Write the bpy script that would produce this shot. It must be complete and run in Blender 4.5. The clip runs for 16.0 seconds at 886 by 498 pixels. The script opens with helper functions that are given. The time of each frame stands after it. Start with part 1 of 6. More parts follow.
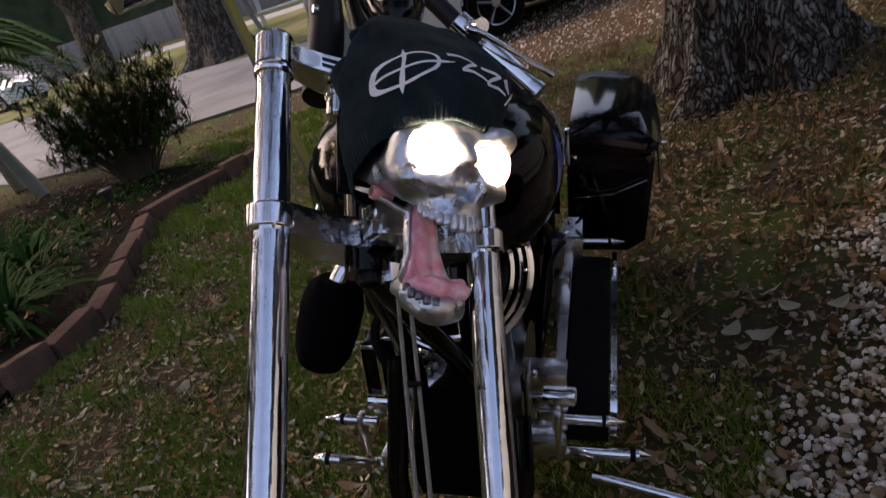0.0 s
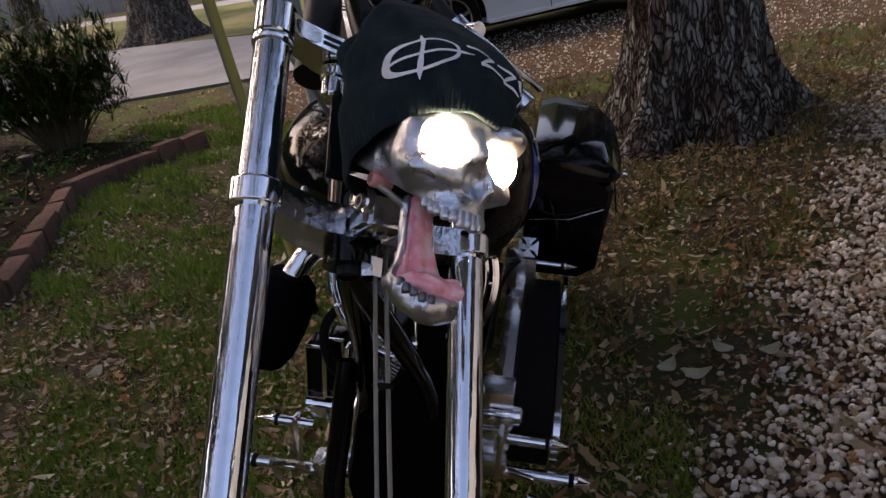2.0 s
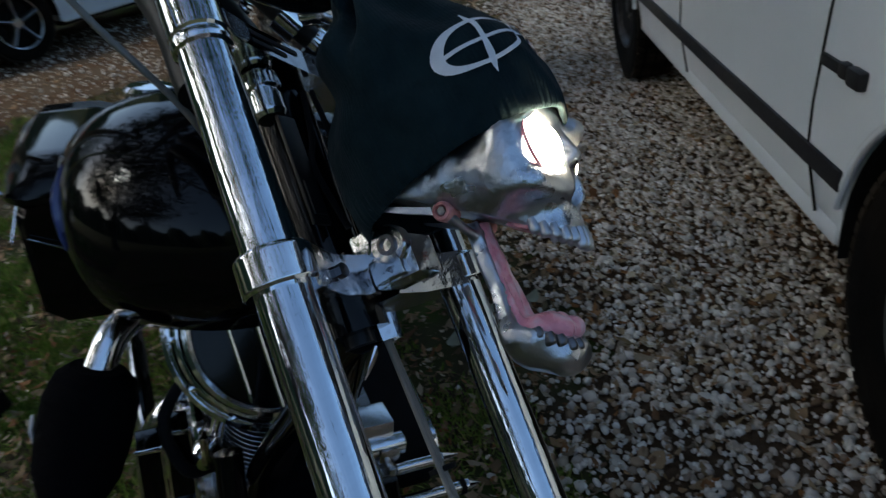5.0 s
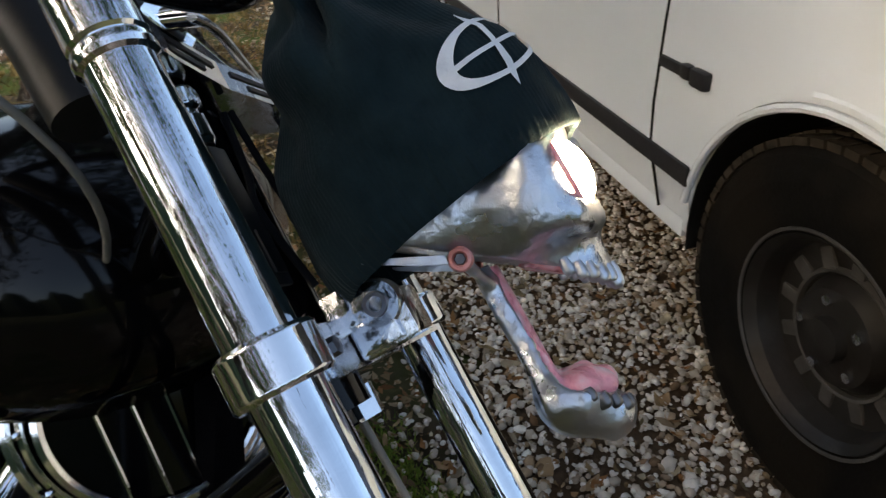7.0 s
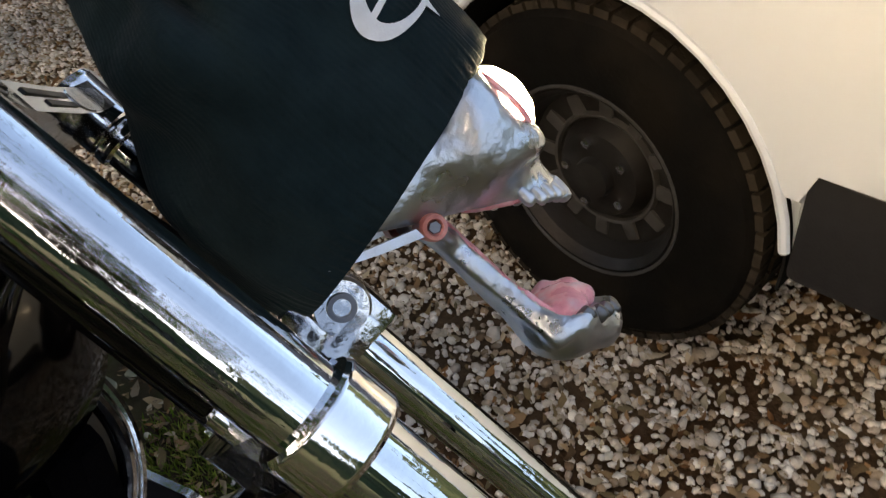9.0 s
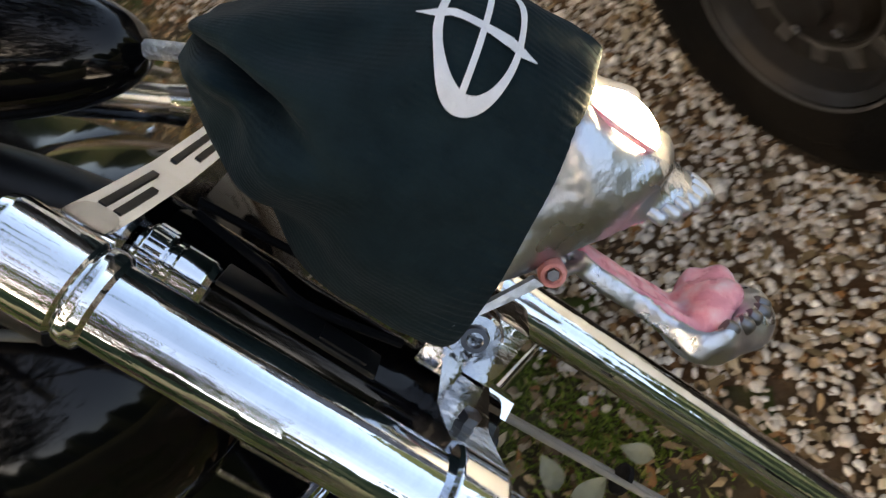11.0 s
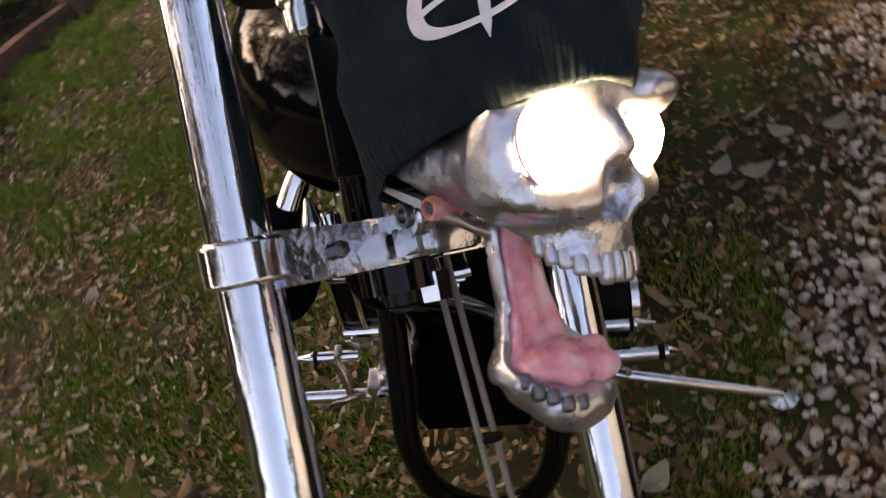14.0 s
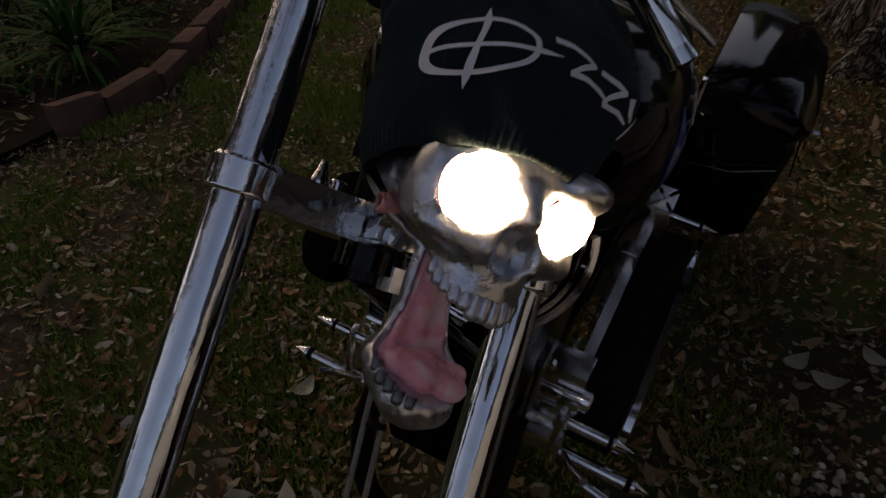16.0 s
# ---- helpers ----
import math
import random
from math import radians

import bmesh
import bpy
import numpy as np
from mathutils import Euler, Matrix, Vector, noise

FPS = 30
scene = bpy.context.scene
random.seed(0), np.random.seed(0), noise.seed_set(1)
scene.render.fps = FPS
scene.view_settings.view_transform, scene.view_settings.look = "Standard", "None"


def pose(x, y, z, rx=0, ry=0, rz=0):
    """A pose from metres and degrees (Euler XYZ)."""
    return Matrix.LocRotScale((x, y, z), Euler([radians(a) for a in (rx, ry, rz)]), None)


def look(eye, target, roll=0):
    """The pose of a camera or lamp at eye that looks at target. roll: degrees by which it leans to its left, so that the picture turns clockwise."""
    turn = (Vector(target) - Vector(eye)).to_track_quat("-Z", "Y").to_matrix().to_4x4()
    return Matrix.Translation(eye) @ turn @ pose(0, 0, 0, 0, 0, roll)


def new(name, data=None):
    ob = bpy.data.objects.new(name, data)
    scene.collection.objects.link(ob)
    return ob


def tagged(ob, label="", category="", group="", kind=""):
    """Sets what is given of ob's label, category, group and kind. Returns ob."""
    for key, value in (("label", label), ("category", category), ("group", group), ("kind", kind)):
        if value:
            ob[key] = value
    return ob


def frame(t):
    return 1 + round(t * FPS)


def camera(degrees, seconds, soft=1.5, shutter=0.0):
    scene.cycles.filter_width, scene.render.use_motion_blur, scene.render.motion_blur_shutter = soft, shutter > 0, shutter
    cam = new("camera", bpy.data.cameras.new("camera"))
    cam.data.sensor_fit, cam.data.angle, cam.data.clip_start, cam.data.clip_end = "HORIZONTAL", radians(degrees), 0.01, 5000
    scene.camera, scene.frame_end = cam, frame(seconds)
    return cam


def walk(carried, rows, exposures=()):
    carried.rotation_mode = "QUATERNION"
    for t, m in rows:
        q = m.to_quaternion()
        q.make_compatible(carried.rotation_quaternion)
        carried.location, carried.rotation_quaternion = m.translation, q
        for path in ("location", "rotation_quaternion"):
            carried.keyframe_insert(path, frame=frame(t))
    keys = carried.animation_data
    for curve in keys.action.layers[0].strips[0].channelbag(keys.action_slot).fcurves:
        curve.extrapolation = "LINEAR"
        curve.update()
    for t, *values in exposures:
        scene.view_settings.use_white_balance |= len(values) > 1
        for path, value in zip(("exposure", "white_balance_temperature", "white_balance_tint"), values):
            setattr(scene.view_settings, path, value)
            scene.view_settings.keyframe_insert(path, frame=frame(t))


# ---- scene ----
cam = camera(63.3, 16.0, soft=1.3, shutter=0.5)
PATH = [
    (0, (0.014, 0.207, 1.172), (0.016, 2.047, 0.389), -19.1),
    (0.5, (-0.021, 0.181, 1.172), (0.056, 2.045, 0.453), -18.3),
    (1, (-0.024, 0.183, 1.162), (0.044, 2.046, 0.436), -17.1),
    (1.5, (-0.039, 0.214, 1.152), (0.047, 2.059, 0.386), -15.3),
    (2, (-0.057, 0.241, 1.16), (0.159, 2.065, 0.367), -10.1),
    (2.5, (-0.097, 0.25, 1.205), (0.138, 2.069, 0.409), -8.2),
    (3, (-0.093, 0.35, 1.167), (0.172, 2.121, 0.277), -10.6),
    (3.5, (-0.172, 0.409, 1.196), (0.373, 2.133, 0.339), -8.6),
    (4, (-0.227, 0.42, 1.205), (0.489, 2.049, 0.292), -11.5),
    (4.5, (-0.28, 0.451, 1.198), (0.628, 1.99, 0.3), -11.3),
    (5, (-0.332, 0.554, 1.188), (0.78, 1.896, 0.207), -9.1),
    (7.5, (-0.34, 0.784, 1.177), (1.206, 1.489, 0.122), -4.1),
    (8, (-0.346, 0.847, 1.182), (1.251, 1.263, 0.053), -3.7),
    (10.5, (-0.249, 0.883, 1.232), (0.997, 1.278, -0.282), -26.4),
    (11, (-0.221, 0.817, 1.264), (0.823, 1.593, -0.255), -35.4),
    (11.5, (-0.163, 0.751, 1.269), (0.539, 1.873, -0.231), -51.1),
    (12, (-0.168, 0.722, 1.284), (0.452, 1.995, -0.128), -52.9),
    (12.5, (-0.173, 0.659, 1.268), (0.355, 2.04, -0.079), -46.9),
    (13, (-0.127, 0.603, 1.259), (0.113, 2.115, -0.028), -45.9),
    (13.5, (-0.072, 0.575, 1.234), (-0.013, 2.085, -0.077), -36.9),
    (14, (-0.048, 0.586, 1.207), (0.002, 2.097, -0.103), -25.7),
    (14.5, (0.004, 0.63, 1.149), (-0.147, 2.194, -0.088), -10.6),
    (15, (0.028, 0.653, 1.121), (-0.164, 2.277, -0.032), -6.5),
    (15.5, (0.052, 0.599, 1.145), (-0.205, 2.227, 0.012), -5.2),
    (16, (0.071, 0.496, 1.209), (-0.184, 2.119, 0.07), -4.3),
]
EXPOSURES = [(0.0, 1.25, 7900, 26), (3.0, 1.32, 7900, 26), (3.5, 1.28, 7500, 22), (4.0, 0.95, 6700, 8), (5.2, 0.7, 6000, 2), (7.3, 1.8, 7900, 10), (8.2, 1.85, 8300, 12), (10.3, 2.15, 8700, 12),
             (12.0, 2.33, 9000, 13), (13.0, 2.33, 9600, 18), (14.0, 1.87, 9600, 26), (15.0, 0.95, 9800, 34), (15.5, 0.15, 9400, 28), (16.0, -0.3, 9000, 24)]
SKY_STRENGTH, SUN_STRENGTH, LAMP_STRENGTH = 0.15, 1.0, 110.0
walk(cam, [(t, look(eye, target, roll)) for t, eye, target, roll in PATH], EXPOSURES)

# ---- world, sun, lamps ----
sky_world = bpy.data.worlds.new("overcast_dusk")
scene.world = sky_world
sky_world.use_nodes = True
wn = sky_world.node_tree
wn.nodes.clear()
w_out = wn.nodes.new("ShaderNodeOutputWorld")
w_bg = wn.nodes.new("ShaderNodeBackground")
w_sky = wn.nodes.new("ShaderNodeTexSky")
w_sky.sky_type = "NISHITA"
w_sky.sun_disc = False
w_sky.sun_elevation, w_sky.sun_rotation = radians(35), radians(309)
w_sky.air_density, w_sky.dust_density, w_sky.ozone_density = 1.0, 3.0, 1.5
w_bg.inputs["Strength"].default_value = SKY_STRENGTH
wn.links.new(w_sky.outputs[0], w_bg.inputs[0])
wn.links.new(w_bg.outputs[0], w_out.inputs[0])
sun = new("sun", bpy.data.lights.new("sun", "SUN"))
sun.data.energy, sun.data.angle, sun.data.color = SUN_STRENGTH, radians(14), (1.0, 0.96, 0.9)
sun.matrix_world = look((-10, 8, 15), (0, 0, 0))

# ---- materials ----


def mat(name, color, rough=0.5, metal=0.0, vary=0.25, scale=8.0, bump=0.0, bump_scale=60.0, coat=0.0,
        emit=None, spec=0.5, second=None, second_scale=1.5, wear=0.15, sheen=0.0):
    """A surface with variation at two scales: broad blotches and fine grain, with roughness and relief to match."""
    m = bpy.data.materials.new(name)
    m.use_nodes = True
    nt = m.node_tree
    b = nt.nodes["Principled BSDF"]
    b.inputs["Metallic"].default_value = metal
    b.inputs["Specular IOR Level"].default_value = spec
    b.inputs["Coat Weight"].default_value = coat
    b.inputs["Coat Roughness"].default_value = 0.04
    b.inputs["Sheen Weight"].default_value = sheen
    co = nt.nodes.new("ShaderNodeTexCoord")
    broad = nt.nodes.new("ShaderNodeTexNoise")
    broad.inputs["Scale"].default_value, broad.inputs["Detail"].default_value = second_scale, 6
    fine = nt.nodes.new("ShaderNodeTexNoise")
    fine.inputs["Scale"].default_value, fine.inputs["Detail"].default_value = scale, 8
    for n in (broad, fine):
        nt.links.new(co.outputs["Object"], n.inputs["Vector"])
    ramp = nt.nodes.new("ShaderNodeMix")
    ramp.data_type = "RGBA"
    dark = [c * (1 - vary) for c in color]
    light = [min(1, c * (1 + vary)) for c in color]
    ramp.inputs[6].default_value, ramp.inputs[7].default_value = (*dark, 1), (*light, 1)
    nt.links.new(fine.outputs[0], ramp.inputs[0])
    out = ramp.outputs[2]
    if second:
        mix = nt.nodes.new("ShaderNodeMix")
        mix.data_type = "RGBA"
        mix.inputs[7].default_value = (*second, 1)
        rng = nt.nodes.new("ShaderNodeMapRange")
        rng.inputs[1].default_value, rng.inputs[2].default_value = 0.45, 0.62
        nt.links.new(broad.outputs[0], rng.inputs[0])
        nt.links.new(rng.outputs[0], mix.inputs[0])
        nt.links.new(out, mix.inputs[6])
        out = mix.outputs[2]
    nt.links.new(out, b.inputs["Base Color"])
    rr = nt.nodes.new("ShaderNodeMapRange")
    rr.inputs[3].default_value, rr.inputs[4].default_value = max(0.0, rough * (1 - wear)), min(1, rough * (1 + wear))
    nt.links.new(broad.outputs[0], rr.inputs[0])
    nt.links.new(rr.outputs[0], b.inputs["Roughness"])
    if bump:
        g = nt.nodes.new("ShaderNodeTexNoise")
        g.inputs["Scale"].default_value, g.inputs["Detail"].default_value = bump_scale, 6
        nt.links.new(co.outputs["Object"], g.inputs["Vector"])
        bp = nt.nodes.new("ShaderNodeBump")
        bp.inputs["Strength"].default_value, bp.inputs["Distance"].default_value = min(1, bump), 0.01
        nt.links.new(g.outputs[0], bp.inputs["Height"])
        nt.links.new(bp.outputs[0], b.inputs["Normal"])
    if emit:
        b.inputs["Emission Color"].default_value = (*emit[:3], 1)
        b.inputs["Emission Strength"].default_value = emit[3]
    return m


def by_island(m, colors, rand_object=False):
    """Recolours a material: each loose piece takes its own tone out of the given colours."""
    nt = m.node_tree
    b = nt.nodes["Principled BSDF"]
    old = b.inputs["Base Color"].links[0].from_socket
    geo = nt.nodes.new("ShaderNodeObjectInfo" if rand_object else "ShaderNodeNewGeometry")
    ramp = nt.nodes.new("ShaderNodeValToRGB")
    els = ramp.color_ramp.elements
    while len(els) < len(colors):
        els.new(0.5)
    for i, c in enumerate(colors):
        els[i].position, els[i].color = i / max(1, len(colors) - 1), (*c, 1)
    nt.links.new(geo.outputs["Random" if rand_object else "Random Per Island"], ramp.inputs[0])
    mul = nt.nodes.new("ShaderNodeMix")
    mul.data_type, mul.blend_type = "RGBA", "MULTIPLY"
    mul.inputs[0].default_value = 1
    nt.links.new(old, mul.inputs[6])
    nt.links.new(ramp.outputs[0], mul.inputs[7])
    nt.links.new(mul.outputs[2], b.inputs["Base Color"])
    return m


CHROME = mat("chrome", (0.78, 0.8, 0.83), 0.07, 1.0, vary=0.06, scale=30, bump=0.03, bump_scale=70, wear=0.5, second_scale=14)
CAST_CHROME = mat("pitted_cast_chrome", (0.62, 0.63, 0.65), 0.1, 1.0, vary=0.15, scale=30, bump=0.22, bump_scale=45, wear=0.6, second_scale=20)
SATIN = mat("worn_aluminium", (0.62, 0.63, 0.65), 0.24, 1.0, vary=0.12, scale=25, bump=0.05, bump_scale=70, wear=0.4)
SKULL_METAL = mat("cast_aluminium", (0.55, 0.575, 0.62), 0.31, 1.0, vary=0.22, scale=40, bump=0.28, bump_scale=65, wear=0.5, second_scale=25)
DARK_METAL = mat("grimy_metal", (0.16, 0.16, 0.17), 0.35, 1.0, vary=0.4, scale=40, bump=0.1, bump_scale=90, wear=0.5)
GLOSS_BLACK = mat("black_gloss_paint", (0.002, 0.002, 0.0025), 0.09, 0.0, vary=0.4, scale=12, spec=0.22, coat=0.08, wear=0.4)
SATIN_BLACK = mat("black_powder_coat", (0.007, 0.0075, 0.0085), 0.4, 0.0, vary=0.3, scale=60, bump=0.03, bump_scale=300, spec=0.3)
RUBBER = mat("black_rubber", (0.006, 0.006, 0.007), 0.75, 0.0, vary=0.35, scale=40, bump=0.15, bump_scale=220, spec=0.12)
TYRE = mat("tyre_rubber", (0.006, 0.0058, 0.0055), 0.85, 0.0, vary=0.35, scale=25, bump=0.2, bump_scale=120, second=(0.012, 0.01, 0.008), second_scale=6, spec=0.05)
TREAD = mat("dusty_tread", (0.04, 0.033, 0.026), 0.95, 0.0, vary=0.4, scale=30, bump=0.3, bump_scale=120, second=(0.02, 0.017, 0.014), second_scale=9, spec=0.03)
CLOTH = mat("black_filter_cloth", (0.003, 0.003, 0.004), 0.95, 0.0, vary=0.4, scale=80, bump=0.3, bump_scale=300, spec=0.03)
KNIT = mat("black_knit_wool", (0.0085, 0.0175, 0.021), 0.95, 0.0, vary=0.5, scale=60, spec=0.03, second=(0.0115, 0.023, 0.027), second_scale=18, sheen=0.04)
PRINT = mat("white_print", (0.72, 0.74, 0.78), 0.85, 0.0, vary=0.12, scale=120, bump=0.2, bump_scale=400)
PINK = mat("pink_paint", (0.93, 0.36, 0.42), 0.28, 0.0, vary=0.12, scale=60, bump=0.2, bump_scale=120, second=(0.92, 0.62, 0.66), second_scale=60)
HINGE_RED = mat("worn_red_paint", (0.42, 0.13, 0.11), 0.4, 0.0, vary=0.3, scale=60, bump=0.2, bump_scale=120, second=(0.7, 0.3, 0.28), second_scale=40)
LENS = mat("lit_headlamp", (1.0, 0.9, 0.75), 0.1, 0.0, vary=0.02, emit=(1.0, 0.8, 0.55, LAMP_STRENGTH))
BARK = mat("oak_bark", (0.135, 0.105, 0.09), 0.95, 0.0, vary=0.8, scale=16, bump=1.0, bump_scale=30, second=(0.29, 0.3, 0.28), second_scale=16, spec=0.08)
BRICK = mat("red_brick", (0.135, 0.082, 0.066), 0.9, 0.0, vary=0.3, scale=40, bump=0.5, bump_scale=80, second=(0.08, 0.06, 0.05), second_scale=9, spec=0.1)
SOIL = mat("leafy_soil", (0.062, 0.05, 0.034), 0.95, 0.0, vary=0.5, scale=20, bump=0.9, bump_scale=30, second=(0.06, 0.085, 0.024), second_scale=2.6, spec=0.03)
GRAVEL_BED = mat("gravel_bed", (0.085, 0.06, 0.04), 0.95, 0.0, vary=0.5, scale=40, bump=0.9, bump_scale=50, second=(0.07, 0.04, 0.022), second_scale=3, spec=0.03)
STONE = by_island(mat("limestone_gravel", (0.95, 0.93, 0.89), 0.85, 0.0, vary=0.2, scale=60, bump=0.3, bump_scale=150, spec=0.12),
                  [(0.2, 0.13, 0.08), (0.55, 0.49, 0.42), (0.82, 0.8, 0.77), (0.36, 0.25, 0.15), (0.98, 0.96, 0.93), (0.45, 0.4, 0.35), (0.78, 0.74, 0.68)])
LEAF = by_island(mat("dry_leaf", (0.98, 0.95, 0.9), 0.75, 0.0, vary=0.3, scale=50, bump=0.2, bump_scale=120, spec=0.12),
                 [(0.12, 0.058, 0.026), (0.3, 0.15, 0.062), (0.42, 0.32, 0.2), (0.18, 0.095, 0.045), (0.6, 0.53, 0.4), (0.11, 0.07, 0.04), (0.25, 0.18, 0.1), (0.15, 0.13, 0.08)])
PALE_LEAF = mat("pale_magnolia_leaf", (0.27, 0.28, 0.2), 0.6, 0.0, vary=0.2, scale=60, bump=0.2, bump_scale=90)
GRASS = by_island(mat("grass", (0.76, 1.0, 0.58), 0.7, 0.0, vary=0.3, scale=30, spec=0.15),
                  [(0.12, 0.2, 0.03), (0.2, 0.3, 0.055), (0.32, 0.34, 0.11), (0.14, 0.22, 0.04), (0.38, 0.33, 0.15)])
MULCH = mat("dark_mulch", (0.014, 0.011, 0.008), 0.95, 0.0, vary=0.5, scale=30, bump=0.9, bump_scale=40, second=(0.025, 0.018, 0.012), second_scale=3, spec=0.03)
DRY_GRASS = by_island(mat("dry_grass", (0.9, 0.85, 0.7), 0.8, 0.0, vary=0.3, scale=30, spec=0.15),
                      [(0.22, 0.16, 0.07), (0.3, 0.23, 0.11), (0.16, 0.12, 0.05)])
SHRUB = by_island(mat("shrub_leaf", (0.6, 0.7, 0.55), 0.6, 0.0, vary=0.3, scale=40, spec=0.08),
                  [(0.025, 0.085, 0.014), (0.045, 0.12, 0.02), (0.03, 0.09, 0.02), (0.16, 0.06, 0.025), (0.025, 0.07, 0.014)])
PALM = by_island(mat("palm_leaf", (0.6, 0.7, 0.55), 0.7, 0.0, vary=0.3, scale=40, spec=0.04),
                 [(0.02, 0.085, 0.016), (0.035, 0.12, 0.025), (0.025, 0.09, 0.022)])
TWIG = mat("twig_bark", (0.1, 0.075, 0.05), 0.9, 0.0, vary=0.4, scale=60, bump=0.4, bump_scale=90)
CONCRETE = mat("weathered_concrete", (0.19, 0.2, 0.215), 0.9, 0.0, vary=0.2, scale=14, bump=0.3, bump_scale=60, second=(0.15, 0.155, 0.165), second_scale=0.8, spec=0.15)
ASPHALT = mat("old_asphalt", (0.3, 0.3, 0.3), 0.9, 0.0, vary=0.2, scale=30, bump=0.3, bump_scale=80, second=(0.24, 0.24, 0.24), spec=0.1)
LAWN = mat("far_lawn", (0.12, 0.14, 0.05), 0.95, 0.0, vary=0.4, scale=4, bump=0.5, bump_scale=20, second=(0.2, 0.17, 0.09), second_scale=0.5, spec=0.05)
CAR_WHITE = mat("white_car_paint", (0.76, 0.82, 0.88), 0.3, 0.0, vary=0.03, scale=6, coat=0.6, second=(0.7, 0.76, 0.81), second_scale=1.0)
CAR_TRIM = mat("black_car_trim", (0.02, 0.02, 0.022), 0.5, 0.0, vary=0.3, scale=40, bump=0.1, bump_scale=200, spec=0.25)
CAR_UNDER = mat("car_underside", (0.012, 0.012, 0.012), 0.9, 0.0, vary=0.3, scale=12, bump=0.3, spec=0.05)
GLASS = mat("tinted_glass", (0.01, 0.012, 0.014), 0.05, 0.0, vary=0.2, coat=1.0)
STEEL_WHEEL = mat("steel_wheel", (0.028, 0.026, 0.024), 0.5, 0.5, vary=0.35, scale=25, bump=0.1, bump_scale=70, second=(0.018, 0.014, 0.012), second_scale=7)
WORN_STEEL = mat("worn_grey_steel", (0.085, 0.082, 0.08), 0.5, 0.4, vary=0.3, scale=30, bump=0.1, bump_scale=80)
ALLOY = mat("alloy_wheel", (0.5, 0.5, 0.52), 0.3, 1.0, vary=0.15, scale=20)
POST_GREY = mat("galvanised_post", (0.3, 0.34, 0.38), 0.55, 0.4, vary=0.2, scale=12, bump=0.1)
WOOD_POST = mat("wood_post", (0.2, 0.15, 0.09), 0.9, 0.0, vary=0.4, scale=20, bump=0.6, bump_scale=40)
YELLOW = mat("yellow_guard", (0.42, 0.36, 0.1), 0.6, 0.0, vary=0.2, scale=20, bump=0.1)
WIRE_GREY = mat("grey_wire", (0.26, 0.25, 0.2), 0.6, 0.3, vary=0.3, scale=30)
HOSE = mat("grey_cable_sleeve", (0.2, 0.19, 0.17), 0.55, 0.0, vary=0.3, scale=80, bump=0.2, bump_scale=300)
BRAID = mat("braided_steel", (0.55, 0.56, 0.57), 0.35, 1.0, vary=0.5, scale=200, bump=0.8, bump_scale=500)
BLUE = mat("blue_pinstripe", (0.01, 0.025, 0.16), 0.3, 0.0, vary=0.15, coat=0.8)
SILVER_STRIPE = mat("silver_pinstripe", (0.55, 0.58, 0.62), 0.35, 0.0, vary=0.1, coat=0.6)
FENCE = mat("grey_board_fence", (0.26, 0.25, 0.24), 0.9, 0.0, vary=0.35, scale=10, bump=0.4, bump_scale=30, spec=0.1)
FAR_WALL = mat("pale_siding", (0.55, 0.55, 0.54), 0.8, 0.0, vary=0.12, scale=8)
RUST_RED = mat("rust_red_paint", (0.4, 0.1, 0.05), 0.7, 0.0, vary=0.3, scale=8)
FAR_TREES = mat("far_tree_line", (0.035, 0.05, 0.025), 0.95, 0.0, vary=0.7, scale=1.2, bump=1.0, bump_scale=2.5, second=(0.06, 0.06, 0.035), second_scale=0.35, spec=0.02)


def knit_ribs(m, scale):
    """Fine vertical ribs of the knitting, as relief."""
    nt = m.node_tree
    b = nt.nodes["Principled BSDF"]
    co = nt.nodes.new("ShaderNodeTexCoord")
    w = nt.nodes.new("ShaderNodeTexWave")
    w.bands_direction = "X"
    w.inputs["Scale"].default_value, w.inputs["Distortion"].default_value = scale, 1.2
    n = nt.nodes.new("ShaderNodeTexNoise")
    n.inputs["Scale"].default_value = 420
    add = nt.nodes.new("ShaderNodeMath")
    nt.links.new(co.outputs["UV"], w.inputs["Vector"])
    nt.links.new(co.outputs["Object"], n.inputs["Vector"])
    soft = nt.nodes.new("ShaderNodeTexNoise")
    soft.inputs["Scale"].default_value, soft.inputs["Detail"].default_value = 34, 5
    nt.links.new(co.outputs["Object"], soft.inputs["Vector"])
    rib = nt.nodes.new("ShaderNodeMath")
    rib.operation = "MULTIPLY_ADD"
    rib.inputs[1].default_value = 0.45
    nt.links.new(w.outputs["Fac"], rib.inputs[0])
    nt.links.new(n.outputs[0], rib.inputs[2])
    wrinkle = nt.nodes.new("ShaderNodeMath")
    wrinkle.operation = "MULTIPLY"
    wrinkle.inputs[1].default_value = 7.0
    nt.links.new(soft.outputs[0], wrinkle.inputs[0])
    nt.links.new(rib.outputs[0], add.inputs[0])
    nt.links.new(wrinkle.outputs[0], add.inputs[1])
    bp = nt.nodes.new("ShaderNodeBump")
    bp.inputs["Strength"].default_value, bp.inputs["Distance"].default_value = 0.3, 0.0016
    nt.links.new(add.outputs[0], bp.inputs["Height"])
    nt.links.new(bp.outputs[0], b.inputs["Normal"])


knit_ribs(KNIT, 6)


def stretched(m, scale):
    """Draws a material's pattern out lengthwise, as bark is."""
    nt = m.node_tree
    mp = nt.nodes.new("ShaderNodeMapping")
    mp.inputs["Scale"].default_value = scale
    co = next(n for n in nt.nodes if n.bl_idname == "ShaderNodeTexCoord")
    for l in list(co.outputs["Object"].links):
        nt.links.new(mp.outputs[0], l.to_socket)
    nt.links.new(co.outputs["Object"], mp.inputs[0])


